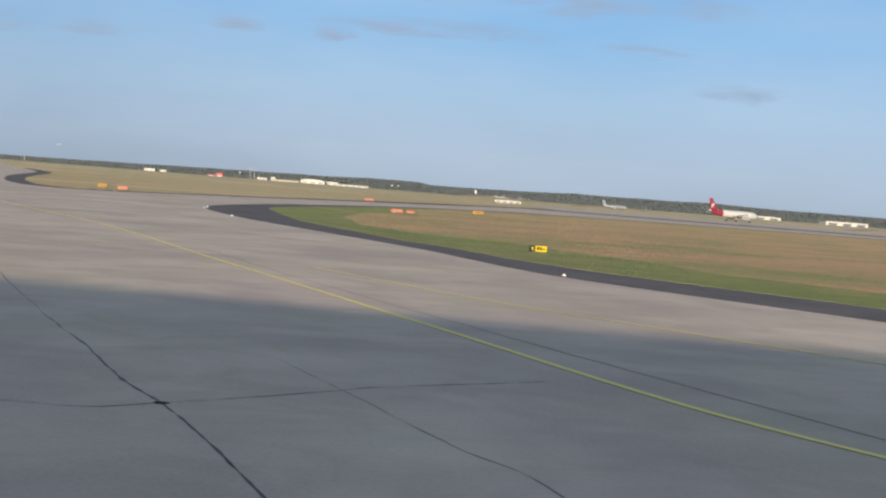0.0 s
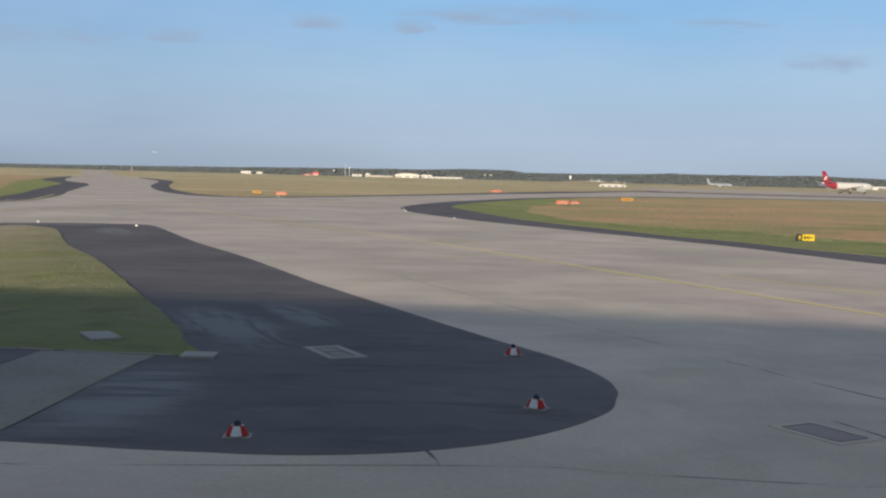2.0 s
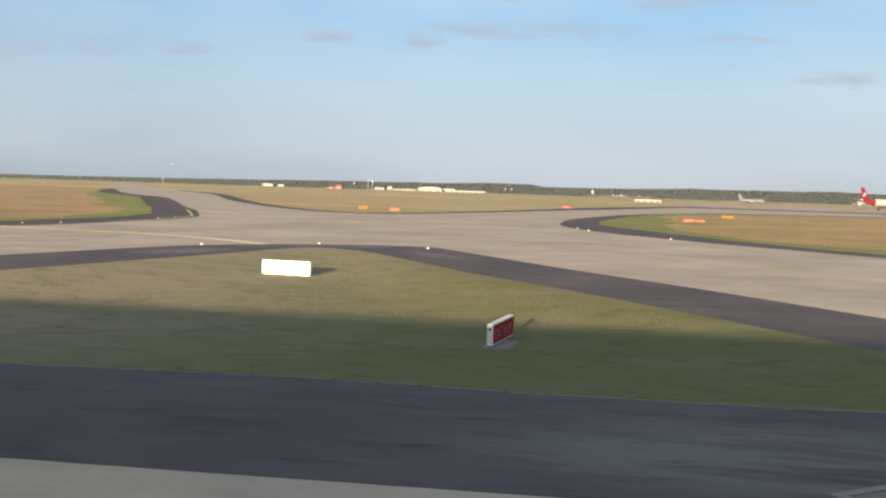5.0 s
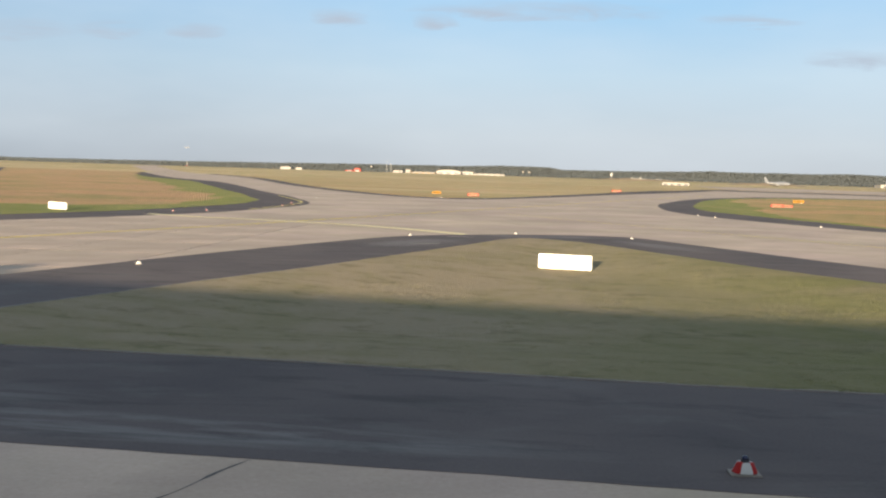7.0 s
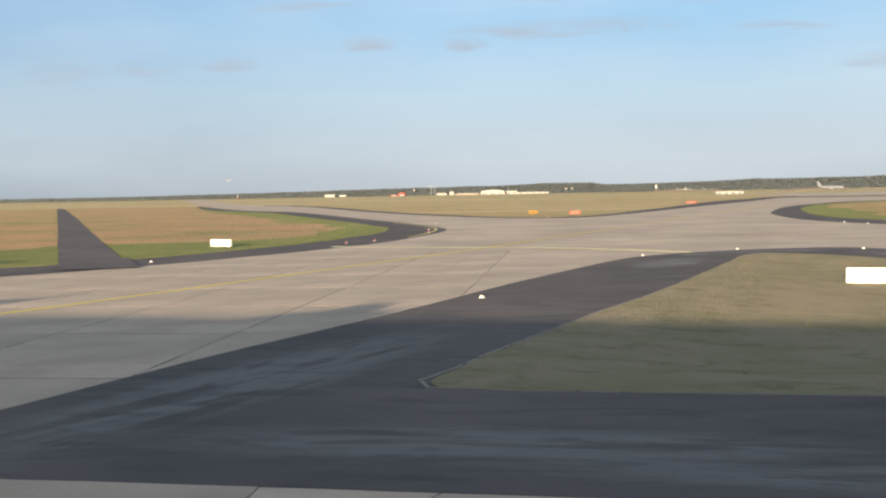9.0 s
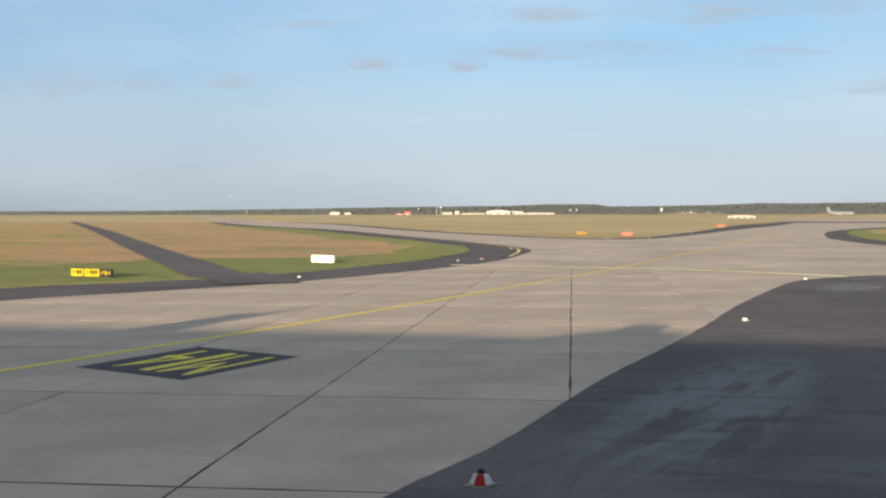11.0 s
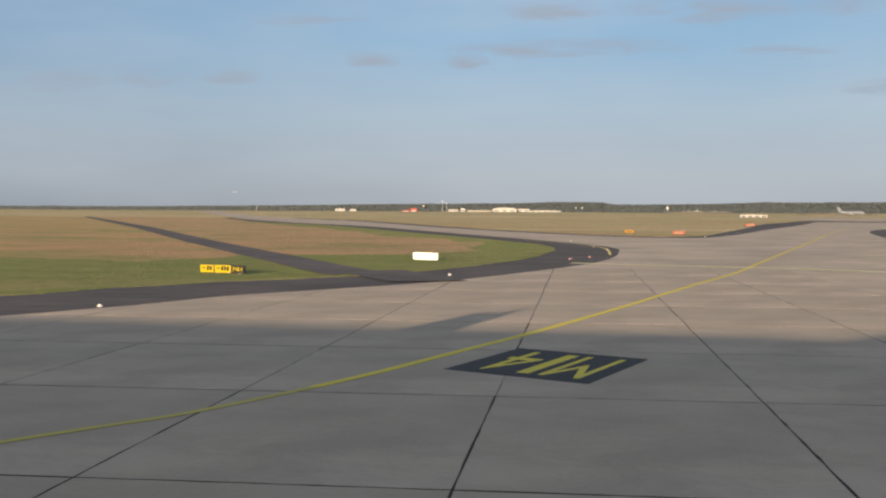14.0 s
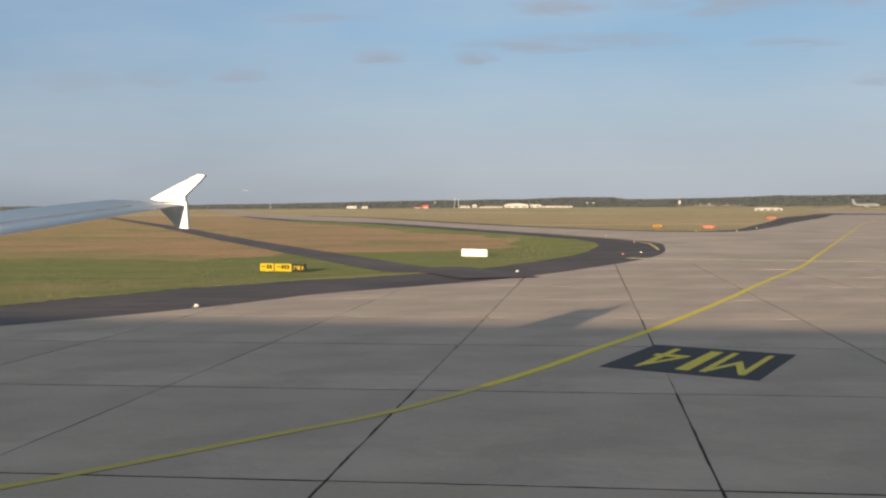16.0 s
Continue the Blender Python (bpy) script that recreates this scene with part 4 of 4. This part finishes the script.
# ---- the far side of the airfield ----
def airliner(name, m, length, body, tail, label):
    """A parked jet, nose along +x, built in metres for a length of 36 and scaled."""
    ob = empty(name, m @ Matrix.Scale(length / 36, 4))
    tagged(ob, label, "aircraft")
    rings = []
    for x, r, z in ((18, 0.15, 3.4), (17.3, 0.9, 3.5), (16, 1.5, 3.7), (14, 1.95, 3.9), (10, 2.0, 4), (-4, 2.0, 4), (-10, 1.8, 4.2), (-15, 1.0, 4.8), (-18, 0.25, 5.4)):
        rings.append([(x, r * math.cos(a), z + r * math.sin(a)) for a in (math.tau * k / 16 for k in range(16))])
    smooth(part("fuselage", loft(bmesh.new(), rings), body, ob))

    def foil(name_, mat, root, tip, thick):
        bm = bmesh.new()
        out = []
        for (x0, x1, y, z), t in ((root, thick), (tip, thick * 0.5)):
            out.append([(x0, y, z), (x0 * 0.7 + x1 * 0.3, y, z + t) if name_ != "fin" else (x0 * 0.7 + x1 * 0.3, y + t, z), (x1, y, z), (x0 * 0.7 + x1 * 0.3, y, z - t) if name_ != "fin" else (x0 * 0.7 + x1 * 0.3, y - t, z)])
        part(name_, loft(bm, out), mat, ob)
    for s in (-1, 1):
        foil("wing", wing_grey, (4, -3, 1.6 * s, 2.9), (-3.5, -5, 16.5 * s, 4.4), 0.35)
        foil("stabilizer", body, (-13.5, -16.5, 0.7 * s, 5.2), (-16.5, -18, 6 * s, 5.8), 0.15)
        bm = rod(bmesh.new(), 1.0, 0.75, -2, 2, sides=14)
        bmesh.ops.transform(bm, matrix=pose(3.6, 5.6 * s, 2.1, 0, -90, 0), verts=bm.verts)
        part("engine", bm, grey_metal, ob)
    foil("fin", tail, (-11, -16.8, 0, 5.2), (-16.2, -18.6, 0, 11.8), 0.25)
    for x, y in ((12.5, 0), (-1.5, -3.6), (-1.5, 3.6)):
        bm = rod(bmesh.new(), 0.14, 0.14, 0.5, 2.6, x, y, 8)
        part("gear_leg", bm, grey_metal, ob)
        for s in (-1, 1):
            bm = rod(bmesh.new(), 0.55, 0.55, -0.17, 0.17, sides=14)
            bmesh.ops.transform(bm, matrix=pose(x, y + 0.32 * s, 0.55, 90, 0, 0), verts=bm.verts)
            part("wheel", bm, rubber, ob)
    return ob


red_tail = airliner("airliner", pose(305.8, 1067.7, rise(1067.7), 0, 0, 28), 62, far_white, jet_red, "white airliner with a red tail on the far taxiway")
part("tail_mark", loft(bmesh.new(), [[(x, o, z) for x, z in ((-14.6, 8.6), (-15.6, 9.4), (-17.2, 7.2), (-16.0, 7.0))] for o in (-0.32, -0.26)]), far_white, red_tail, "plain white mark on the tail")
part("tail_band", loft(bmesh.new(), [[(x, r * math.cos(a), z + r * math.sin(a)) for a in (math.tau * k / 16 for k in range(16))] for x, r, z in ((-9.0, 1.90, 4.15), (-10, 1.84, 4.2), (-15, 1.04, 4.8), (-17, 0.56, 5.2))]), jet_red, red_tail, "red painted tail cone")
airliner("airliner", pose(237.4, 1321.0, rise(1321), 0, 0, -38), 32, jet_blue_grey, jet_blue_grey, "blue-grey jet rolling beyond the taxiway")
for x, turn, length, what in ((160.2, 205, 17, "small white jet parked by the far buildings"), (174.7, 160, 19, "small white jet parked in a row"), (188.9, 28, 17, "small white jet at the end of a row"),
                              (218.2, 70, 25, "plain white jet parked tail to the field"), (234.5, 75, 20, "white jet with a tall narrow fin")):
    airliner("airliner", pose(x, 2265, rise(2265) + 0.02, 0, 0, turn), length, far_white, far_white, what)


def hall(name, x, y, w, d, h, arch, wall, label, bays=0):
    ob = empty(name, pose(x, y, rise(y) - 0.05))
    tagged(ob, label, "building")
    part("wall", box(bmesh.new(), -w / 2, -d / 2, 0, w / 2, d / 2, h), wall, ob)
    n = 8
    prof = [(-w / 2 - 0.2, h)] + [(w / 2 * -math.cos(math.pi * k / n) * 1.02, h + arch * math.sin(math.pi * k / n) + 0.12) for k in range(n + 1)] + [(w / 2 + 0.2, h)]
    part("roof", loft(bmesh.new(), [[(px_, s * (d / 2 + 0.2), pz) for px_, pz in prof] for s in (-1, 1)]), hall_white if wall is not brick_red else brick_red, ob)
    for k in range(bays):
        x0 = -w / 2 + w * (k + 0.2) / bays
        part("door", box(bmesh.new(), x0, -d / 2 - 0.03, 0.02, x0 + w / bays * 0.6, -d / 2 + 0.02, h * 0.75), jet_grey, ob)
    return ob


hall("hangar", -187.3, 2149, 45.3, 36, 4.6, 3.6, hall_white, "low white hangar with an arched roof", 3)
hall("shed", -152.8, 2160, 22.5, 24, 5.4, 0.6, hall_white, "pale flat hall beside a hangar", 2)
hall("shed", -111.7, 2150, 57.2, 24, 2.6, 0.5, hall_white, "long low white shed beside a hangar", 5)
hall("shed", -233.2, 2120, 44.4, 24, 2.3, 0.5, sand_mat, "long low tan shed before a hangar", 4)
hall("shed", -286.8, 2180, 18.6, 24, 3.6, 0.7, hall_white, "low pale shed on the far side", 2)
hall("house", -273.9, 2240, 8.9, 9, 5.2, 1.6, hall_white, "small white house with a low roof", 1)
hall("house", -536.7, 2337, 21.4, 18, 4.4, 0.9, hall_white, "small white building at the edge of woods", 2)
hall("house", -509.9, 2337, 13.0, 12, 3.6, 0.7, hall_white, "small low white building before woods", 1)
hall("house", -351.2, 2080, 12.6, 12, 3.6, 2.8, brick_red, "house with a bright red roof", 1)
hall("shed", -365.2, 2075, 14.6, 10, 1.8, 0.4, brick_red, "low red-roofed annexe beside a house", 1)
hall("shed", 94.7, 1113, 25.3, 8, 2.2, 0.5, hall_white, "long low white shed at the apron edge", 4)
hall("shed", 560, 1858, 91, 32, 4.6, 0.9, hall_white, "white hall behind the parked jets", 4)
hall("shed", 689, 1789, 68, 31, 5.4, 0.9, hall_white, "broad white hall at the apron", 3)

for x, top in ((-392.7, 12.2), (-46.6, 9.9), (-32.7, 9.9)):
    tank = empty("water_tower", pose(x, 2590, rise(2590) - 0.05))
    tagged(tank, "white tank on a dark shaft among the trees", "tower", "far water towers")
    part("shaft", rod(bmesh.new(), 1.2, 1.0, 0, top - 1.4, sides=10), leaf_mat, tank, "dark shaft")
    part("tank", rod(bmesh.new(), 2.0, 3.0, top - 1.5, top + 1.5, sides=14), hall_white, tank)

tower = empty("radar_tower", pose(127, 2276, rise(2276) - 0.05) @ Matrix.Scale(2.2, 4))
tagged(tower, "white radar tower with a round top", "tower")
part("shaft", rod(bmesh.new(), 0.45, 0.35, 0, 3.2), jet_grey, tower, "slim grey shaft")
bm = bmesh.new()
bmesh.ops.create_uvsphere(bm, u_segments=16, v_segments=10, radius=1.0, matrix=Matrix.Translation((0, 0, 4.2)) @ Matrix.Diagonal((0.95, 0.95, 1.75, 1)))
smooth(part("dome", bm, white_paint, tower))

mast = empty("mast", pose(-427, 1260, rise(1260) - 0.05) @ Matrix.Scale(1.64, 4))
tagged(mast, "slender red and white mast standing in the meadow", "mast")
for k in range(5):
    part("section", rod(bmesh.new(), 0.24 - 0.02 * k, 0.22 - 0.02 * k, 1.05 * k, 1.05 * k + 1.05), (hall_white, red_paint)[k % 2 if k < 2 else 0], mast)
for x, y, h in ((-300.0, 2100, 19), (-294.1, 2115, 15), (306.3, 2596, 24)):
    pole = empty("pole", pose(x, y, rise(y) - 0.05))
    tagged(pole, "thin grey light pole by the far buildings", "pole", "far light poles")
    part("shaft", rod(bmesh.new(), 0.4, 0.25, 0, h), jet_grey if y > 2500 else grey_metal, pole)
    part("head", box(bmesh.new(), -1.0, -0.4, h, 1.0, 0.4, h + 0.4), jet_grey if y > 2500 else grey_metal, pole)

for x, y, w, h in ((130, 1820, 140, 3.4), (265, 1500, 105, 3.6), (490, 1115, 115, 3.2), (690, 1290, 90, 3.0)):
    bm = bmesh.new()
    bmesh.ops.create_grid(bm, x_segments=24, y_segments=8, size=0.5)
    for v in bm.verts:
        f = max(0, 1 - (2 * v.co.x) ** 4) * max(0, 1 - (2 * v.co.y) ** 2)
        v.co = (v.co.x * w, v.co.y * 34, f * h * (0.7 + 0.5 * noise.noise(Vector((v.co.x * 9, v.co.y * 5, x)))) - 0.1)
    ob = smooth(part("earth_bank", bm, sand_mat))
    ob.matrix_world = pose(x, y, rise(y) - 0.05)
    tagged(ob, "low bank of pale bare earth on the far side", "bank", kind="structure")

# aircraft in the air, far behind
airliner("airliner", pose(-1240, 4000, 74, 0, -4, 20), 17, far_white, far_white, "tiny white airliner climbing above the horizon")


# ---- woods along the horizon ----
SKYLINE = ((-4000, 15.0), (-1130, 16.7), (-900, 18.4), (-740, 20.8), (-590, 22.5), (-480, 24.5), (-300, 26.0), (-190, 27.2), (-95, 30.6), (10, 30.6), (44, 25.6), (120, 25.4), (220, 27.2), (330, 30.0), (375, 32.2), (500, 32.0), (600, 32.8), (680, 35.0), (850, 32.0), (4000, 28.0))


def crown_top(x, low, high):
    for (xa, a), (xb, b) in zip(SKYLINE, SKYLINE[1:]):
        if xa <= x <= xb:
            top = a + (b - a) * (x - xa) / (xb - xa)
            break
    return low + (high - low) * top / 35.0 + 0.9 * noise.noise(Vector((x * 0.016, 0.3, 2.2)))


def woods(name, x0, x1, y0, depth, low, high, count, label):
    verts, faces = [], []
    phi = (1 + 5 ** 0.5) / 2
    ico = [Vector(v).normalized() for v in ((-1, phi, 0), (1, phi, 0), (-1, -phi, 0), (1, -phi, 0), (0, -1, phi), (0, 1, phi), (0, -1, -phi), (0, 1, -phi), (phi, 0, -1), (phi, 0, 1), (-phi, 0, -1), (-phi, 0, 1))]
    tri = ((0, 11, 5), (0, 5, 1), (0, 1, 7), (0, 7, 10), (0, 10, 11), (1, 5, 9), (5, 11, 4), (11, 10, 2), (10, 7, 6), (7, 1, 8), (3, 9, 4), (3, 4, 2), (3, 2, 6), (3, 6, 8), (3, 8, 9), (4, 9, 5), (2, 4, 11), (6, 2, 10), (8, 6, 7), (9, 8, 1))
    for _ in range(count):
        x, y = random.uniform(x0, x1), y0 + random.uniform(0, depth)
        top = crown_top(x, low, high) - rise(y)
        r = random.uniform(1.3, 2.9)
        z = min(1.0, random.uniform(0.05, 1.25)) * (top - 0.5 * r) + random.gauss(0, 0.35)
        base = len(verts)
        for v in ico:
            k = r * random.uniform(0.7, 1.2)
            verts.append((x + v.x * k * 1.7, y + v.y * k, rise(y) + max(-0.3, z - r * 0.3 + v.z * k * 0.8)))
        faces += [tuple(base + i for i in f) for f in tri]
    # dense undergrowth behind the outer leaves
    n = int((x1 - x0) / 7.5)
    start = len(verts)
    for i in range(n + 1):
        x = x0 + (x1 - x0) * i / n
        top = crown_top(x, low, high) - rise(y0) - 1.6
        for f in (0.0, 0.35, 0.7, 1.0):
            y = y0 + depth * 0.5 + depth * 0.5 * f + random.uniform(-1.0, 1.0)
            verts.append((x, y, rise(y) - 0.2 + (top + random.uniform(-1.0, 0.7)) * f))
    for i in range(n):
        for k in range(3):
            a = start + i * 4 + k
            faces.append((a, a + 4, a + 5, a + 1))
    me = bpy.data.meshes.new(name)
    me.from_pydata(verts, [], faces)
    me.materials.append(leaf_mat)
    return tagged(new(name, me), label, "woods", kind="stuff")


woods("woods", -2300, 2200, 2600, 12, 0.0, 35.0, 40000, "dark belt of far woods along the horizon, tinted blue-grey for haze")
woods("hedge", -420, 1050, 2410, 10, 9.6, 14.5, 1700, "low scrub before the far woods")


# ---- the airliner that stands beside the way: it and the added wall cast the long shade ----
def own_airliner(m):
    """Nose along +x, right wing towards -y; the origin lies on the ground under the fuselage, 26 m behind the nose."""
    ob = empty("passenger_jet", m)
    tagged(ob, "white passenger jet with grey wings and wingtip fences", "aircraft")
    rings = []
    for x, r, z in ((11.6 + 14, 0.12, 3.45), (25.0, 0.75, 3.5), (23.6, 1.35, 3.65), (21.5, 1.78, 3.85), (19, 1.96, 3.95), (8, 1.98, 3.95), (2, 1.98, 3.95), (-2, 1.93, 3.98), (-5, 1.62, 4.2), (-8, 1.15, 4.55), (-10.4, 0.55, 4.95), (-11.6, 0.2, 5.15)):
        rings.append([(x, r * math.cos(a), z + r * math.sin(a)) for a in (math.tau * k / 40 for k in range(40))])
    fus = smooth(part("fuselage", loft(bmesh.new(), rings), jet_white, ob, "white painted fuselage"))
    pane = None
    for s in (-1, 1):
        for k in range(36):
            x = 20.5 - 0.6 * k
            if pane is None:
                bm = box(bmesh.new(), -0.13, -0.03, -0.19, 0.13, 0.03, 0.19)
                bmesh.ops.bevel(bm, geom=[e for e in bm.edges if abs(e.verts[0].co.y - e.verts[1].co.y) > 0.05], offset=0.09, segments=3, affect="EDGES")
                w = part("window", bm, window_dark, fus)
                pane = w.data
            else:
                w = new("window", pane)
                w.parent = fus
            w.matrix_local = pose(x, s * 1.905, 4.48, s * 15, 0, 0)

    def section(x_le, x_te, y, z, thick):
        c = x_le - x_te
        up = ((0, 0), (0.02, 0.35), (0.1, 0.75), (0.3, 1.0), (0.55, 0.8), (0.8, 0.38), (1.0, 0.02))
        pts = [(x_le - c * a, y, z + thick * b * 0.6) for a, b in up]
        return pts + [(x_le - c * a, y, z - thick * b * 0.4) for a, b in up[::-1][1:-1]]

    for s in (-1, 1):
        rings = [section(xl, xt, s * y, z, t) for xl, xt, y, z, t in ((17.2, 10.6, 1.2, 2.95, 0.85), (13.6, 10.0, 6.4, 3.55, 0.50), (10.2, 8.0, 13.0, 4.26, 0.26), (8.7, 7.2, 17.15, 4.67, 0.14))]
        wing = smooth(part("wing", loft(bmesh.new(), rings), wing_grey, ob, "grey painted wing"))
        # thin dark gaps between flaps, aileron and wing
        for y0, y1, gap in ((2.4, 6.2, 0.76), (6.6, 13.0, 0.74), (13.3, 16.6, 0.74)):
            def on_wing(y):
                rows = ((17.2, 10.6, 1.2, 2.95, 0.85), (13.6, 10.0, 6.4, 3.55, 0.50), (10.2, 8.0, 13.0, 4.26, 0.26), (8.7, 7.2, 17.15, 4.67, 0.14))
                for a, b in zip(rows, rows[1:]):
                    if a[2] <= y <= b[2]:
                        f = (y - a[2]) / (b[2] - a[2])
                        xl, xt, _, z, t = (p + (q - p) * f for p, q in zip(a, b))
                        return Vector((xl - (xl - xt) * gap, s * y, z + t * 0.6 * 0.5))
            a, b = on_wing(y0), on_wing(y1)
            bm = loft(bmesh.new(), [[(p.x + dx, p.y, p.z + dz) for dx, dz in ((-0.03, -0.03), (0.03, -0.03), (0.03, 0.012), (-0.03, 0.012))] for p in (a, b)])
            part("flap_gap", bm, grey_metal, wing)
        # wingtip fence: swept upper blade and short lower blade
        for prof in ([(7.71, 4.76), (7.47, 4.88), (7.30, 4.96), (7.00, 5.10), (6.89, 5.09), (6.96, 5.01), (7.19, 4.80), (7.19, 4.72), (7.58, 4.73)], [(7.64, 4.69), (7.17, 4.72), (7.15, 4.34), (7.30, 4.35)]):
            rings = [[(x, s * (17.25 + o), z) for x, z in prof] for o in (-0.035, 0.035)]
            part("wingtip_fence", loft(bmesh.new(), rings), jet_white, wing, "white wingtip fence")
        rings = [section(xl, xt, s * y, z, t) for xl, xt, y, z, t in ((-5.4, -8.6, 0.6, 5.18, 0.24), (-8.6, -10.1, 6.2, 5.75, 0.12))]
        part("stabilizer", loft(bmesh.new(), rings), jet_white, ob)
        rings = [[(x, s * 5.75 + r * math.cos(a), 1.95 + r * math.sin(a)) for a in (math.tau * k / 24 for k in range(24))] for x, r in ((18.2, 0.82), (18.4, 1.02), (17.6, 1.12), (15.6, 1.08), (14.2, 0.82), (13.4, 0.5))]
        eng = smooth(part("engine", loft(bmesh.new(), rings), jet_white, ob, "white engine nacelle"))
        part("intake", rod(bmesh.new(), 0.80, 0.80, -0.02, 0.02, sides=24), dark_metal, eng, "dark engine intake").matrix_local = pose(18.24, s * 5.75, 1.95, 0, 90, 0)
        part("pylon", loft(bmesh.new(), [[(xa, s * 5.75 + o, 2.9), (xa, s * 5.75 + o, 3.5), (xb, s * 5.75 + o, 3.6), (xb, s * 5.75 + o, 2.8)] for xa, xb, o in ((16.8, 13.2, -0.12), (16.8, 13.2, 0.12))]), wing_grey, ob)
    rings = [[(x0, 0, z), ((x0 * 2 + x1) / 3, t, z), (x1, 0, z), ((x0 * 2 + x1) / 3, -t, z)] for x0, x1, z, t in ((-2.6, -9.4, 5.2, 0.24), (-4.6, -9.8, 5.8, 0.20), (-6.6, -10.4, 6.2, 0.12))]
    part("fin", loft(bmesh.new(), rings), jet_white, ob, "white tail fin")
    for x, y, z in ((20.6, 0, 2.4), (8.3, -3.8, 3.2), (8.3, 3.8, 3.2)):
        gear = part("landing_gear", rod(bmesh.new(), 0.12, 0.14, 0.5, z, x, y), grey_metal, ob, "grey landing gear leg")
        for s in (-1, 1):
            bm = rod(bmesh.new(), 0.58, 0.58, -0.19, 0.19, sides=24)
            bmesh.ops.bevel(bm, geom=bm.edges[:], offset=0.05, segments=2, affect="EDGES")
            bmesh.ops.transform(bm, matrix=pose(x, y + 0.42 * s, 0.57, 90, 0, 0), verts=bm.verts)
            part("wheel", bm, rubber, gear, "black tyre")
    return ob


JET_TURN = 180 - 3.86
jet_at = Vector((-95.832, 9.192, 0.006)) - Vector((math.sin(radians(3.86)), math.cos(radians(3.86)), 0)) * 2.27
own_airliner(Matrix.Translation(jet_at) @ pose(0, 0, 0, 0, 0, JET_TURN))

# ---- grass tufts and weeds ----
m_, t_, b_ = material("grass_tuft", 0.95, spec=0.1)
geo_ = t_.nodes.new("ShaderNodeNewGeometry")
t_.links.new(ramp(t_, geo_.outputs["Random Per Island"], [(0.0, (0.17, 0.18, 0.07)), (0.5, (0.23, 0.225, 0.10)), (1.0, (0.32, 0.28, 0.15))]), b_.inputs["Base Color"])
tuft_mat = m_


def tufts(outline, box_, count, low, high, z, label, wide=1.1):
    """Short fans of upright blades strewn over a lawn, thicker in patches."""
    verts, faces = [], []
    poly = [(p.x, p.y) for p in spline(outline, True, 3)]
    made = 0
    while made < count:
        x, y = random.uniform(box_[0], box_[1]), random.uniform(box_[2], box_[3])
        if not inside((x, y), poly):
            continue
        made += 1
        thick = noise.noise(Vector((x * 0.25, y * 0.25, 1.7)))
        if random.random() > 0.25 + 1.3 * thick:
            continue
        g = z + hollow(x, y)
        h, w = random.uniform(low, high), random.uniform(low, high) * wide
        for _ in range(int(4 + 3 * wide)):
            a = random.uniform(0, math.tau)
            ox, oy = random.gauss(0, w * 0.5), random.gauss(0, w * 0.5)
            dx, dy = math.cos(a) * w * 0.3 / wide, math.sin(a) * w * 0.3 / wide
            k = len(verts)
            verts += [(x + ox - dx, y + oy - dy, g - 0.01), (x + ox + dx, y + oy + dy, g - 0.01), (x + ox + dx * 0.4 + random.gauss(0, 0.3) * w / wide, y + oy + random.gauss(0, 0.3) * w / wide, g + h * random.uniform(0.6, 1.1))]
            faces.append((k, k + 1, k + 2))
    me = bpy.data.meshes.new("grass_tufts")
    me.from_pydata(verts, [], faces)
    me.materials.append(tuft_mat)
    return tagged(new("grass_tufts", me), label, "grass", kind="stuff")


tufts(A_GRASS, (-72, -23, 30, 89), 700, 0.02, 0.05, 0.035, "low dark clumps of weeds in the grass island", 5.0)
tufts(D_GRASS, (-180, -84, 60, 180), 2500, 0.03, 0.10, 0.045, "low tufts over the field beside the taxiway")
tufts(B_GRASS, (-25, 70, 55, 180), 2500, 0.03, 0.10, 0.045, "low tufts over the field across the taxiway")

# ---- concrete slabs of the taxiway crossing, last ----
slabs = empty("pavement", pose(-87.42, 37.45, 0.0))
tagged(slabs, "large concrete slabs with dark bitumen joints", "pavement", kind="structure")
COLS, ROWS, SW, SD = range(-2, 6), range(-3, 7), 6.56, 9.72


def laid(x, y, z):
    """The rows of slabs fan out a little from one side to the other."""
    c, r = x / SW, y / SD
    return (-6.56 * c + 0.17 * r + 0.028 * c * r, 0.12 * c + 9.72 * r, z)


VERGE = [(p.x, p.y) for p in spline(D_EDGE, True, 4)]
bed = bmesh.new()
for c in COLS:
    for r in ROWS:
        corners = [laid((c + i) * SW, (r + j) * SD, 0) for i, j in ((0, 0), (1, 0), (1, 1), (0, 1))]
        if all(inside((x - 87.42, y + 37.45), VERGE) for x, y, _ in corners):
            continue
        loft(bed, [[laid((c + i) * SW, (r + j) * SD, z) for i, j in ((0, 0), (1, 0), (1, 1), (0, 1))] for z in (0.001, 0.004)])
        g0, g1 = random.uniform(0.014, 0.034), random.uniform(0.030, 0.055)
        ring = []
        for (xa, ya), (xb, yb) in (((g0, g1), (SW - g0, g1)), ((SW - g0, g1), (SW - g0, SD - g1)), ((SW - g0, SD - g1), (g0, SD - g1)), ((g0, SD - g1), (g0, g1))):
            for k in range(14):
                f = k / 14
                ring.append((xa + (xb - xa) * f + (random.uniform(-0.016, 0.016) if k else 0), ya + (yb - ya) * f + (random.uniform(-0.014, 0.014) if k else 0)))
        mid = Vector(laid((c + 0.5) * SW, (r + 0.5) * SD, 0))
        piece = part("slab", loft(bmesh.new(), [[Vector(laid(c * SW + x, r * SD + y, z)) - mid for x, y in ring] for z in (0.002, 0.008)]), slab_mat, slabs)
        piece.matrix_local = Matrix.Translation(mid)
part("joint_sealant", bed, sealant_mat, slabs, "black bitumen joint filler")
